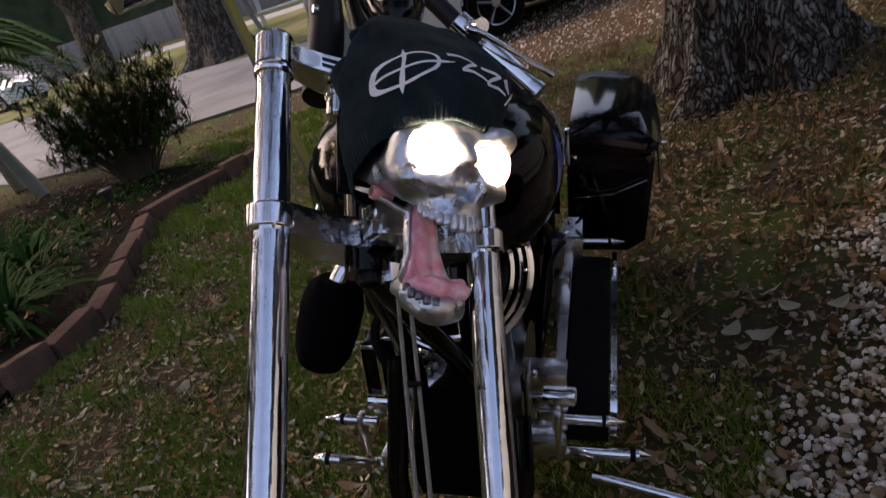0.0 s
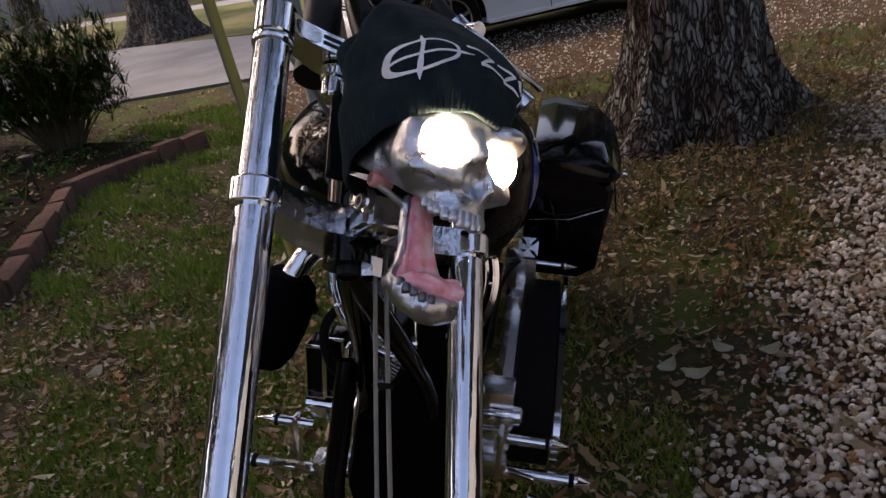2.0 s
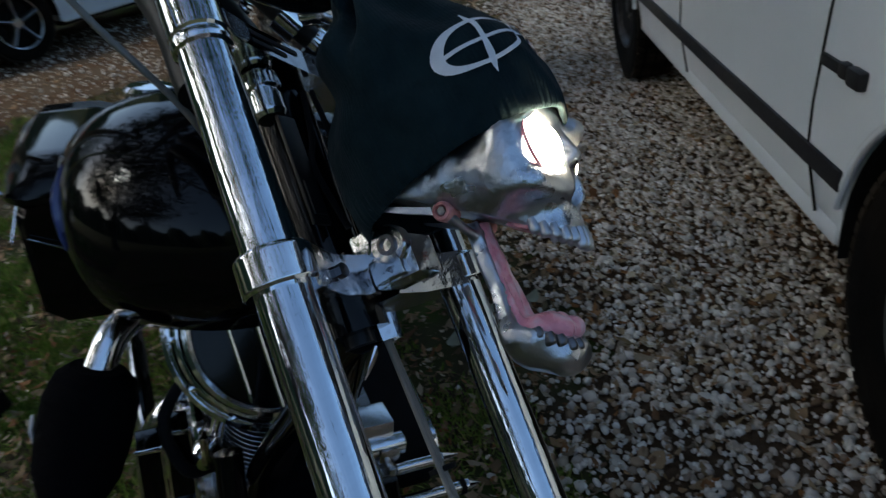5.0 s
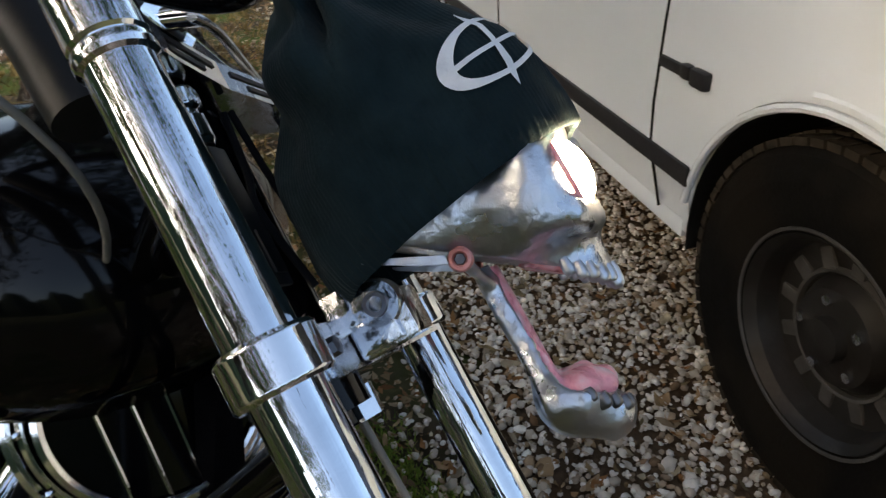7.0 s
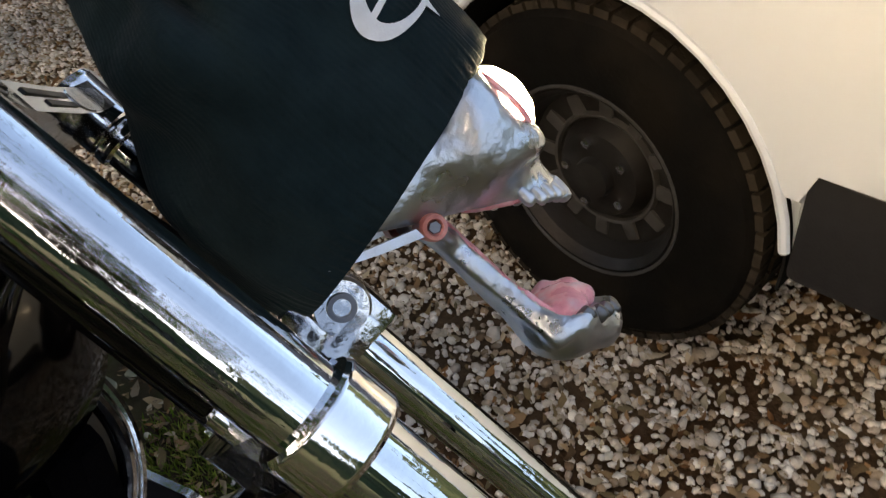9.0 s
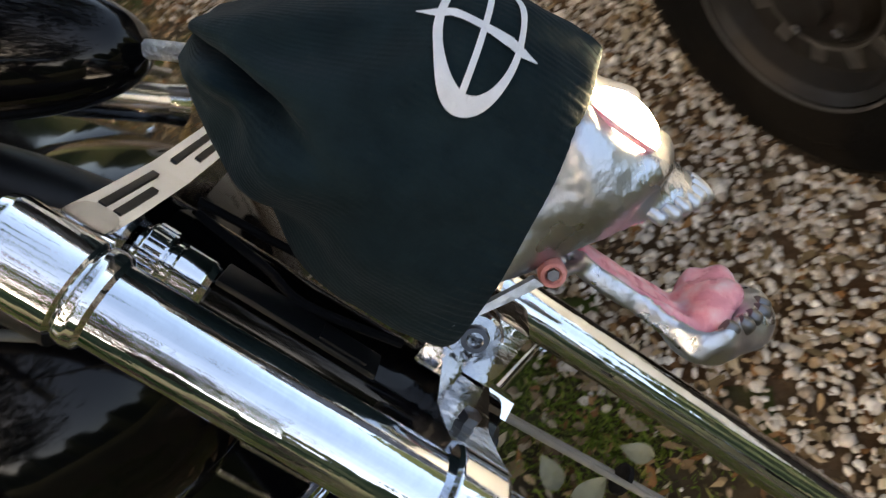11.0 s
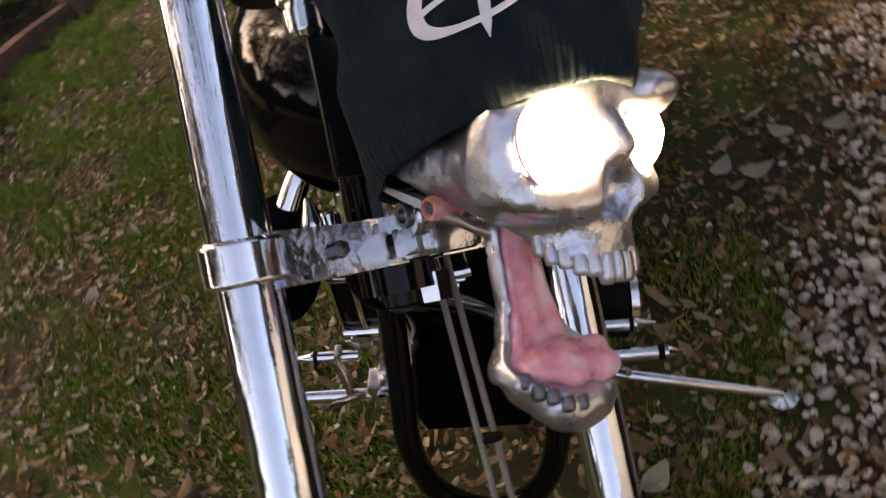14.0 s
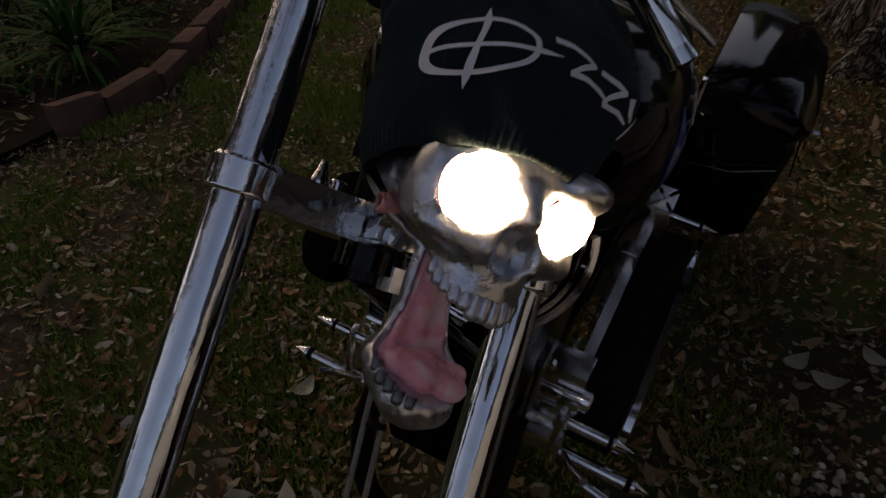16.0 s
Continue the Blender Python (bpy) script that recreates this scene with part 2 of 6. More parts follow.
stretched(BARK, (1.0, 1.0, 0.3))


def cracked(m, scale):
    """Splits bark into upright plates with deep dark cracks between them."""
    nt = m.node_tree
    b = nt.nodes["Principled BSDF"]
    co = next(n for n in nt.nodes if n.bl_idname == "ShaderNodeTexCoord")
    mp = nt.nodes.new("ShaderNodeMapping")
    mp.inputs["Scale"].default_value = (1.0, 1.0, 0.33)
    wob = nt.nodes.new("ShaderNodeTexNoise")
    wob.inputs["Scale"].default_value, wob.inputs["Detail"].default_value = 9, 4
    off = nt.nodes.new("ShaderNodeVectorMath")
    off.operation = "MULTIPLY_ADD"
    off.inputs[1].default_value = (0.2, 0.2, 0.2)
    v = nt.nodes.new("ShaderNodeTexVoronoi")
    v.feature = "DISTANCE_TO_EDGE"
    v.inputs["Scale"].default_value = scale
    nt.links.new(co.outputs["Object"], mp.inputs[0])
    nt.links.new(mp.outputs[0], wob.inputs["Vector"])
    nt.links.new(wob.outputs["Color"], off.inputs[0])
    nt.links.new(mp.outputs[0], off.inputs[2])
    nt.links.new(off.outputs[0], v.inputs["Vector"])
    r = nt.nodes.new("ShaderNodeMapRange")
    r.inputs[1].default_value, r.inputs[2].default_value = 0.0, 0.2
    nt.links.new(v.outputs["Distance"], r.inputs[0])
    mix = nt.nodes.new("ShaderNodeMix")
    mix.data_type = "RGBA"
    mix.inputs[6].default_value = (0.03, 0.023, 0.019, 1)
    nt.links.new(r.outputs[0], mix.inputs[0])
    nt.links.new(b.inputs["Base Color"].links[0].from_socket, mix.inputs[7])
    nt.links.new(mix.outputs[2], b.inputs["Base Color"])
    bp = nt.nodes.new("ShaderNodeBump")
    bp.inputs["Strength"].default_value, bp.inputs["Distance"].default_value = 1.0, 0.03
    nt.links.new(r.outputs[0], bp.inputs["Height"])
    nt.links.new(b.inputs["Normal"].links[0].from_socket, bp.inputs["Normal"])
    nt.links.new(bp.outputs[0], b.inputs["Normal"])


cracked(BARK, 30)



def streaked(m, axes, along, across, depth):
    """Fine scratches and ripples drawn out along one axis of the given frame, as relief and gloss."""
    nt = m.node_tree
    b = nt.nodes["Principled BSDF"]
    co = nt.nodes.new("ShaderNodeTexCoord")
    turn = nt.nodes.new("ShaderNodeMapping")
    turn.inputs["Rotation"].default_value = axes.to_3x3().inverted().to_euler()
    size = nt.nodes.new("ShaderNodeMapping")
    size.inputs["Scale"].default_value = (across, across, along)
    n = nt.nodes.new("ShaderNodeTexNoise")
    n.inputs["Scale"].default_value, n.inputs["Detail"].default_value, n.inputs["Roughness"].default_value = 1.0, 3, 0.6
    nt.links.new(co.outputs["Object"], turn.inputs[0])
    nt.links.new(turn.outputs[0], size.inputs[0])
    nt.links.new(size.outputs[0], n.inputs["Vector"])
    bp = nt.nodes.new("ShaderNodeBump")
    bp.inputs["Strength"].default_value, bp.inputs["Distance"].default_value = depth, 0.002
    nt.links.new(n.outputs[0], bp.inputs["Height"])
    nt.links.new(b.inputs["Normal"].links[0].from_socket, bp.inputs["Normal"])
    nt.links.new(bp.outputs[0], b.inputs["Normal"])
    rr = nt.nodes.new("ShaderNodeMapRange")
    rr.inputs[1].default_value, rr.inputs[2].default_value, rr.inputs[3].default_value, rr.inputs[4].default_value = 0.4, 0.75, 0.02, 0.08
    nt.links.new(n.outputs[0], rr.inputs[0])
    nt.links.new(rr.outputs[0], b.inputs["Roughness"])


# ---- shape helpers ----
ID = Matrix.Identity(4)


def thing(name, at, label, category, group="", kind=""):
    ob = new(name)
    ob.location = at
    ob.empty_display_size = 0.05
    return tagged(ob, label, category, group, kind)


def to_mesh(name, geo, material, smooth=40):
    me = bpy.data.meshes.new(name)
    me.from_pydata([tuple(v) for v in geo[0]], [], geo[1])
    me.validate()
    me.materials.append(material)
    if smooth:
        me.shade_smooth()
        me.set_sharp_from_angle(angle=radians(smooth))
    return me


def base_of(ob):
    m = Matrix.Identity(4)
    while ob:
        m = Matrix.Translation(ob.location) @ m
        ob = ob.parent
    return m


def part(name, geo, material, parent=None, label="", smooth=40, m=ID):
    """Links one mesh, given in world coordinates (or in the frame m), under a thing or a part."""
    vs = [m @ Vector(v) for v in geo[0]]
    mid = sum(vs, Vector()) / len(vs)
    ob = new(name, to_mesh(name, ([v - mid for v in vs], geo[1]), material, smooth))
    if parent:
        ob.parent = parent
        ob.location = base_of(parent).inverted() @ mid
    else:
        ob.location = mid
    return tagged(ob, label)


def join(*geos):
    vs, fs = [], []
    for g in geos:
        o = len(vs)
        vs += list(g[0])
        fs += [[i + o for i in f] for f in g[1]]
    return vs, fs


def moved(geo, m):
    return [m @ Vector(v) for v in geo[0]], geo[1]


def box(sx, sy, sz, at=(0, 0, 0), bevel=0.0, m=None):
    """A box with bevelled edges, centred on at."""
    bm = bmesh.new()
    bmesh.ops.create_cube(bm, size=1)
    bmesh.ops.scale(bm, vec=(sx, sy, sz), verts=bm.verts)
    if bevel:
        bmesh.ops.bevel(bm, geom=bm.edges, offset=bevel, segments=2, affect="EDGES", profile=0.6)
    t = (m or ID)
    bm.verts.index_update()
    vs = [t @ (v.co + Vector(at)) for v in bm.verts]
    fs = [[v.index for v in f.verts] for f in bm.faces]
    bm.free()
    return vs, fs


def frame_along(d):
    d = Vector(d).normalized()
    side = d.cross(Vector((0, 0, 1)) if abs(d.z) < 0.95 else Vector((1, 0, 0))).normalized()
    return side, side.cross(d).normalized(), d


def tube(points, radius, seg=16, caps=True, flat=1.0):
    """A round bar along points; radius is one number or one for each point. flat squashes it."""
    pts = [Vector(p) for p in points]
    rs = radius if isinstance(radius, (list, tuple)) else [radius] * len(pts)
    vs, fs = [], []
    side = None
    for i, p in enumerate(pts):
        d = (pts[min(i + 1, len(pts) - 1)] - pts[max(i - 1, 0)])
        d = d.normalized() if d.length > 1e-9 else Vector((0, 0, 1))
        if side is None:
            side = frame_along(d)[0]
        else:
            side = (side - d * side.dot(d)).normalized()
        up = d.cross(side)
        for k in range(seg):
            a = 2 * math.pi * k / seg
            vs.append(p + (side * math.cos(a) + up * math.sin(a) * flat) * rs[i])
    for i in range(len(pts) - 1):
        for k in range(seg):
            a, b = i * seg + k, i * seg + (k + 1) % seg
            fs.append([a, b, b + seg, a + seg])
    if caps:
        fs.append(list(range(seg))[::-1])
        fs.append([(len(pts) - 1) * seg + k for k in range(seg)])
    return vs, fs


def smooth_path(points, steps=6):
    """A rounded line through the points (Catmull-Rom)."""
    p = [Vector(q) for q in points]
    p = [p[0] * 2 - p[1]] + p + [p[-1] * 2 - p[-2]]
    out = []
    for i in range(1, len(p) - 2):
        for s in range(steps):
            t = s / steps
            a, b, c, d = p[i - 1], p[i], p[i + 1], p[i + 2]
            out.append(0.5 * ((2 * b) + (c - a) * t + (2 * a - 5 * b + 4 * c - d) * t * t + (3 * b - a - 3 * c + d) * t ** 3))
    return out + [p[-2]]


def lathe(profile, origin, axis, seg=32):
    """Turns a profile of (distance along the axis, radius) round the axis."""
    s, u, d = frame_along(axis)
    o = Vector(origin)
    vs, fs = [], []
    if len(profile) < 16:
        # rings close beside each edge keep long faces true
        fuller = [profile[0]]
        for a, b in zip(profile, profile[1:]):
            l = math.hypot(b[0] - a[0], b[1] - a[1])
            e = min(0.0012, 0.25 * l) / max(l, 1e-9)
            fuller += [(a[0] + (b[0] - a[0]) * e, a[1] + (b[1] - a[1]) * e), (b[0] - (b[0] - a[0]) * e, b[1] - (b[1] - a[1]) * e), b]
        profile = fuller
    for h, r in profile:
        for k in range(seg):
            a = 2 * math.pi * k / seg
            vs.append(o + d * h + (s * math.cos(a) + u * math.sin(a)) * max(r, 1e-5))
    for i in range(len(profile) - 1):
        for k in range(seg):
            a, b = i * seg + k, i * seg + (k + 1) % seg
            fs.append([a, b, b + seg, a + seg])
    return vs, fs


def loft(rings, caps=True):
    """Skins a list of closed rings with the same number of points."""
    n = len(rings[0])
    vs = [Vector(p) for r in rings for p in r]
    fs = []
    for i in range(len(rings) - 1):
        for k in range(n):
            a, b = i * n + k, i * n + (k + 1) % n
            fs.append([a, b, b + n, a + n])
    if caps:
        fs.append(list(range(n))[::-1])
        fs.append([(len(rings) - 1) * n + k for k in range(n)])
    return vs, fs


def surface(fn, lo, hi, step):
    """The skin of a solid that is given by a distance function, on an even grid (surface nets)."""
    ax = [np.arange(lo[i], hi[i] + step, step) for i in range(3)]
    v = fn(*np.meshgrid(*ax, indexing="ij"))
    inside = v < 0
    nx, ny, nz = (s - 1 for s in v.shape)
    acc, cnt = np.zeros((nx, ny, nz, 3)), np.zeros((nx, ny, nz))
    corner = [(i, j, k) for i in (0, 1) for j in (0, 1) for k in (0, 1)]
    cut = lambda c: np.s_[c[0]:c[0] + nx, c[1]:c[1] + ny, c[2]:c[2] + nz]
    for a in corner:
        for d in range(3):
            if a[d]:
                continue
            b = tuple(a[i] + (i == d) for i in range(3))
            va, vb = v[cut(a)], v[cut(b)]
            hit = (va < 0) != (vb < 0)
            t = np.where(hit, va / np.where(hit, va - vb, 1), 0)
            p = np.array(a, float) + t[..., None] * np.eye(3)[d]
            acc += np.where(hit[..., None], p, 0)
            cnt += hit
    used = cnt > 0
    idx = -np.ones(used.shape, int)
    idx[used] = np.arange(used.sum())
    pos = (np.argwhere(used) + acc[used] / cnt[used][:, None]) * step + np.array(lo)
    quads = []
    for d in range(3):
        u, w = (d + 1) % 3, (d + 2) % 3
        s0 = [slice(1, -1)] * 3
        s1 = [slice(1, -1)] * 3
        s0[d], s1[d] = slice(0, -1), slice(1, None)
        a, b = inside[tuple(s0)], inside[tuple(s1)]
        for flip, where in ((False, a & ~b), (True, b & ~a)):
            c = np.argwhere(where)
            if not len(c):
                continue
            c = c + np.array([0 if i == d else 1 for i in range(3)])
            eu, ew = np.eye(3, dtype=int)[u], np.eye(3, dtype=int)[w]
            ring = [c - eu - ew, c - ew, c, c - eu]
            q = np.stack([idx[tuple(r.T)] for r in ring], 1)
            quads.append(q[:, ::-1] if flip else q)
    q = np.concatenate(quads)
    return [tuple(p) for p in pos], [list(map(int, r)) for r in q[(q >= 0).all(1)]]


def d_ball(X, Y, Z, c, r):
    """Distance, about, to an ellipsoid."""
    k = np.sqrt(((X - c[0]) / r[0]) ** 2 + ((Y - c[1]) / r[1]) ** 2 + ((Z - c[2]) / r[2]) ** 2)
    return (k - 1) * min(r)


def d_rod(X, Y, Z, a, b, ra, rb=None):
    """Distance to a rounded rod from a to b."""
    rb = ra if rb is None else rb
    a, b = np.array(a, float), np.array(b, float)
    d = b - a
    t = np.clip(((X - a[0]) * d[0] + (Y - a[1]) * d[1] + (Z - a[2]) * d[2]) / (d @ d), 0, 1)
    return np.sqrt((X - a[0] - t * d[0]) ** 2 + (Y - a[1] - t * d[1]) ** 2 + (Z - a[2] - t * d[2]) ** 2) - (ra + (rb - ra) * t)


def blend(a, b, k):
    """Smooth union."""
    h = np.clip(0.5 + 0.5 * (b - a) / k, 0, 1)
    return b * (1 - h) + a * h - k * h * (1 - h)


def carve(a, b, k):
    """Smooth cut of b out of a."""
    return -blend(-a, b, k)


def lumps(X, Y, Z, s, seed=0.0):
    """A cheap smooth unevenness."""
    return (np.sin(X * s + 1.3 + seed) * np.sin(Y * s * 1.13 + 2.1 + seed) * np.sin(Z * s * 0.91 + 0.7) +
            0.5 * np.sin(X * s * 2.3 + Z * s * 1.7 + seed) * np.sin(Y * s * 2.1 + 0.4))

# ---- frames of the bike ----
K1, C1, K2 = Vector((-0.149, 0.951, 0.954)), Vector((-0.099, 1.074, 1.092)), Vector((0.061, 1.015, 0.815))
f_up = (C1 - K1).normalized()
f_left = K2 - K1
f_left = (f_left - f_up * f_left.dot(f_up)).normalized()
f_back = f_up.cross(f_left)
# fork frame: x to the bike's left, y back, z up along the tubes; the tubes stand at x = -0.13 and 0.13
FORK = Matrix((f_left, f_back, f_up)).transposed().to_4x4()
FORK.translation = K1 + f_left * 0.13
TUBE_CHROME = mat("weathered_tube_chrome", (0.62, 0.67, 0.73), 0.08, 1.0, vary=0.14, scale=40, bump=0.03, bump_scale=70, wear=0.5, second_scale=14)
streaked(TUBE_CHROME, FORK, 6.0, 75.0, 0.38)
# frame of the leaning motorcycle: x to its left, y back, z up
LEAN = radians(12)
b_flat = Vector((0.938, -0.347, 0))
b_left = b_flat * math.cos(LEAN) - Vector((0, 0, math.sin(LEAN)))
b_back = Vector((0.347, 0.938, 0))
b_up = b_left.cross(b_back)
BODY = Matrix((b_left, b_back, b_up)).transposed().to_4x4()
BODY.translation = Vector((-0.05, 1.39, 0.30))

rng = np.random.default_rng(7)

# ---- ground ----
EDGE, EDGE_DIR = np.array((0.60, 1.34)), np.array((0.715, 0.699))


def on_gravel(x, y):
    """How far a place lies inside the gravel drive."""
    wob = 0.1 * np.sin(x * 5.1 + 1) * np.sin(y * 4.3) + 0.05 * np.sin(x * 13 + y * 9)
    s = (x - EDGE[0]) * EDGE_DIR[1] - (y - EDGE[1]) * EDGE_DIR[0] + wob
    far = np.minimum(y - 5.9 + 0.12 * x + wob, 9.2 - y)
    return np.maximum(np.minimum(s, 3.4 - s), np.where(x > -0.6, far, -1))


def grid_sheet(x0, x1, y0, y1, step, height, keep=None):
    xs, ys = np.arange(x0, x1 + step, step), np.arange(y0, y1 + step, step)
    X, Y = np.meshgrid(xs, ys, indexing="ij")
    Z = height(X, Y)
    n = len(ys)
    vs = np.stack([X, Y, Z], -1).reshape(-1, 3).tolist()
    fs = []
    ok = keep(X, Y) if keep else np.ones(X.shape, bool)
    for i in range(len(xs) - 1):
        for j in range(n - 1):
            if ok[i, j] and ok[i + 1, j] and ok[i, j + 1] and ok[i + 1, j + 1]:
                a = i * n + j
                fs.append([a, a + n, a + n + 1, a + 1])
    return vs, fs


def bumps(X, Y):
    return 0.006 * np.sin(X * 6.1) * np.sin(Y * 5.3 + 1) + 0.004 * np.sin(X * 17 + 2) * np.sin(Y * 15) - 0.012


def ring_sheet():
    """The near field with small waves, then flat rings out to the horizon."""
    near = grid_sheet(-9, 9, -6, 12, 0.12, bumps)
    vs, fs = list(near[0]), list(near[1])
    rim = [(-9, -6), (9.0, -6), (9.0, 12.0), (-9, 12.0)]
    o = len(vs)
    for x, y in rim:
        vs.append((x, y, -0.02))
    for x, y in ((-3000, -3000), (3000, -3000), (3000, 3000), (-3000, 3000)):
        vs.append((x, y, -0.05))
    for k in range(4):
        fs.append([o + k, o + 4 + k, o + 4 + (k + 1) % 4, o + (k + 1) % 4])
    return vs, fs


ground = part("ground", ring_sheet(), SOIL)
tagged(ground, "brown soil with thin grass and fallen leaves", "ground", kind="structure")
drive = part("gravel_drive", grid_sheet(-1.2, 9, -4, 9.4, 0.1, lambda X, Y: bumps(X, Y) + 0.006, lambda X, Y: on_gravel(X, Y) > -0.03), GRAVEL_BED)
tagged(drive, "bed of the pale limestone gravel drive", "driveway", kind="structure")


def slab(name, outline, top, thick, material, label, category):
    n = len(outline)
    vs = [(x, y, top) for x, y in outline] + [(x, y, top - thick) for x, y in outline]
    fs = [list(range(n)), list(range(2 * n - 1, n - 1, -1))] + [[i, i + n, (i + 1) % n + n, (i + 1) % n] for i in range(n)]
    return tagged(part(name, (vs, fs), material, smooth=0), label, category, kind="structure")


slab("concrete_drive", [(0.3, 8.75), (-1.2, 8.9), (-2.3, 9.1), (-3.4, 8.4), (-4.6, 9.1), (-9.5, 14), (-13, 24), (-8, 19.8), (-3.7, 17.0), (-2.4, 15.8), (-0.4, 14.0), (0.8, 11)],
     0.025, 0.08, CONCRETE, "worn pale concrete driveway apron", "driveway")
slab("street", [(-30, 52), (-6.4, 33.5), (10, 22.5), (12, 25.5), (-5, 37.5), (-28, 56)], 0.0, 0.1, ASPHALT, "pale old asphalt street", "road")
slab("lawn", [(-30, 20), (-13.5, 25), (-8, 20.3), (-3.7, 17.4), (-2.2, 16.1), (2, 13), (12, 11), (18, 15), (10, 22.3), (-6.4, 33.3), (-30, 51.8)], -0.004, 0.02, LAWN, "thin green verge lawn", "lawn")

# loose ground cover: stones, fallen leaves, grass
ICO = bmesh.new()
bmesh.ops.create_icosphere(ICO, subdivisions=1, radius=1)
ICO.verts.index_update()
ICO_V = np.array([v.co[:] for v in ICO.verts])
ICO_F = np.array([[v.index for v in f.verts] for f in ICO.faces])
ICO.free()


def scatter(name, places, sizes, shape_v, shape_f, material, label, category, lift=0.0, tilt=0.5, jitter=0.15):
    """Many loose pieces as one object: each turned, tilted, sized and dented on its own."""
    n, k = len(places), len(shape_v)
    a = rng.uniform(0, 2 * np.pi, n)
    tx, ty = rng.normal(0, tilt, n), rng.normal(0, tilt, n)
    v = shape_v[None] * (1 + rng.normal(0, jitter, (n, k, 1))) * sizes[:, None, :]
    y, z = v[..., 1].copy(), v[..., 2].copy()
    v[..., 1], v[..., 2] = y * np.cos(tx)[:, None] - z * np.sin(tx)[:, None], y * np.sin(tx)[:, None] + z * np.cos(tx)[:, None]
    x, z = v[..., 0].copy(), v[..., 2].copy()
    v[..., 0], v[..., 2] = x * np.cos(ty)[:, None] + z * np.sin(ty)[:, None], -x * np.sin(ty)[:, None] + z * np.cos(ty)[:, None]
    x, y = v[..., 0].copy(), v[..., 1].copy()
    v[..., 0], v[..., 1] = x * np.cos(a)[:, None] - y * np.sin(a)[:, None], x * np.sin(a)[:, None] + y * np.cos(a)[:, None]
    v += np.concatenate([places, np.full((n, 1), lift)], 1)[:, None]
    me = bpy.data.meshes.new(name)
    f = (shape_f[None] + (np.arange(n) * k)[:, None, None]).reshape(-1, shape_f.shape[1])
    me.from_pydata(v.reshape(-1, 3).tolist(), [], f.tolist())
    me.materials.append(material)
    me.shade_smooth()
    me.set_sharp_from_angle(angle=radians(75))
    return tagged(new(name, me), label, category, kind="stuff")


def spread(n, x0, x1, y0, y1, keep):
    p = rng.uniform((x0, y0), (x1, y1), (n, 2))
    return p[keep(p[:, 0], p[:, 1])]


def near_and_far(n_near, n_far, keep):
    """Dense beside the bike, thinner further off."""
    def fading(x, y):
        out = np.maximum(np.maximum(-1.6 - x, x - 3.0), np.maximum(0.2 - y, y - 3.4))
        return keep(x, y) & (rng.uniform(size=len(x)) > out / 1.6)
    area = 8.2 * 7.0 / (5.0 * 3.6)
    return np.concatenate([spread(int(n_near * area), -3.3, 4.9, -1.6, 5.4, fading), spread(n_far, -5.5, 7, -3.5, 8.8, keep)])


stones = near_and_far(76000, 40000, lambda x, y: on_gravel(x, y) + rng.normal(0, 0.1, len(x)) > 0)
ss = rng.lognormal(math.log(0.0082), 0.3, len(stones))[:, None] * rng.uniform((0.9, 0.65, 0.5), (1.35, 1.0, 0.85), (len(stones), 3))
scatter("gravel", stones, ss, ICO_V, ICO_F, STONE, "pale grey and tan limestone gravel", "gravel", lift=0.004, jitter=0.09)

LEAF_V = np.array([(-1, 0, 0.2), (-0.5, -0.36, 0.0), (-0.45, 0, 0.14), (-0.4, 0.44, 0.08), (0.3, -0.5, 0.1), (0.25, 0, 0.1), (0.2, 0.4, -0.04), (0.9, 0.08, 0.34)])
LEAF_F = np.array([(0, 1, 2), (0, 2, 3), (1, 4, 5), (1, 5, 2), (2, 5, 6), (2, 6, 3), (4, 7, 5), (5, 7, 6)])
litter = near_and_far(36000, 52000, lambda x, y: (on_gravel(x, y) < 0.02 + 0.12 * rng.normal(size=len(x))) | (rng.uniform(size=len(x)) < 0.38 + 0.34 * (np.sin(x * 3.1 + 1) * np.sin(y * 2.7) + 0.5 * np.sin(x * 7 + y * 5) > 0.35)))
ls = rng.lognormal(math.log(0.0108), 0.42, len(litter))[:, None] * rng.uniform((0.8, 0.7, 0.6), (1.3, 1.15, 1.6), (len(litter), 3))
scatter("leaf_litter", litter, ls, LEAF_V, LEAF_F, LEAF, "dry brown and tan fallen oak leaves", "leaves", lift=0.008, tilt=0.4, jitter=0.2)

BLADE_V = np.array([(-0.09, 0, 0), (0.09, 0, 0), (0.05, 0.12, 0.55), (-0.02, 0.35, 1.0)])
BLADE_F = np.array([(0, 1, 2), (0, 2, 3)])


def tufts(count, size, keep, box_):
    c = spread(count, *box_, keep)
    c = np.repeat(c, 9, 0) + rng.normal(0, 0.022, (len(c) * 9, 2))
    s = rng.uniform(0.5, 1.2, (len(c), 1)) * size * np.array([[1.0, 1.0, 1.0]])
    return c, s


def patchy(x, y):
    return (np.sin(x * 5.3 + 2 * np.sin(y * 3.1)) * np.sin(y * 4.9 + 2 * np.sin(x * 2.7 + 1)) + 0.6 * np.sin(x * 13.2 + y * 9.7 + np.sin(y * 7)) > rng.normal(0.15, 0.45, len(x))) & (on_gravel(x, y) < -0.05)


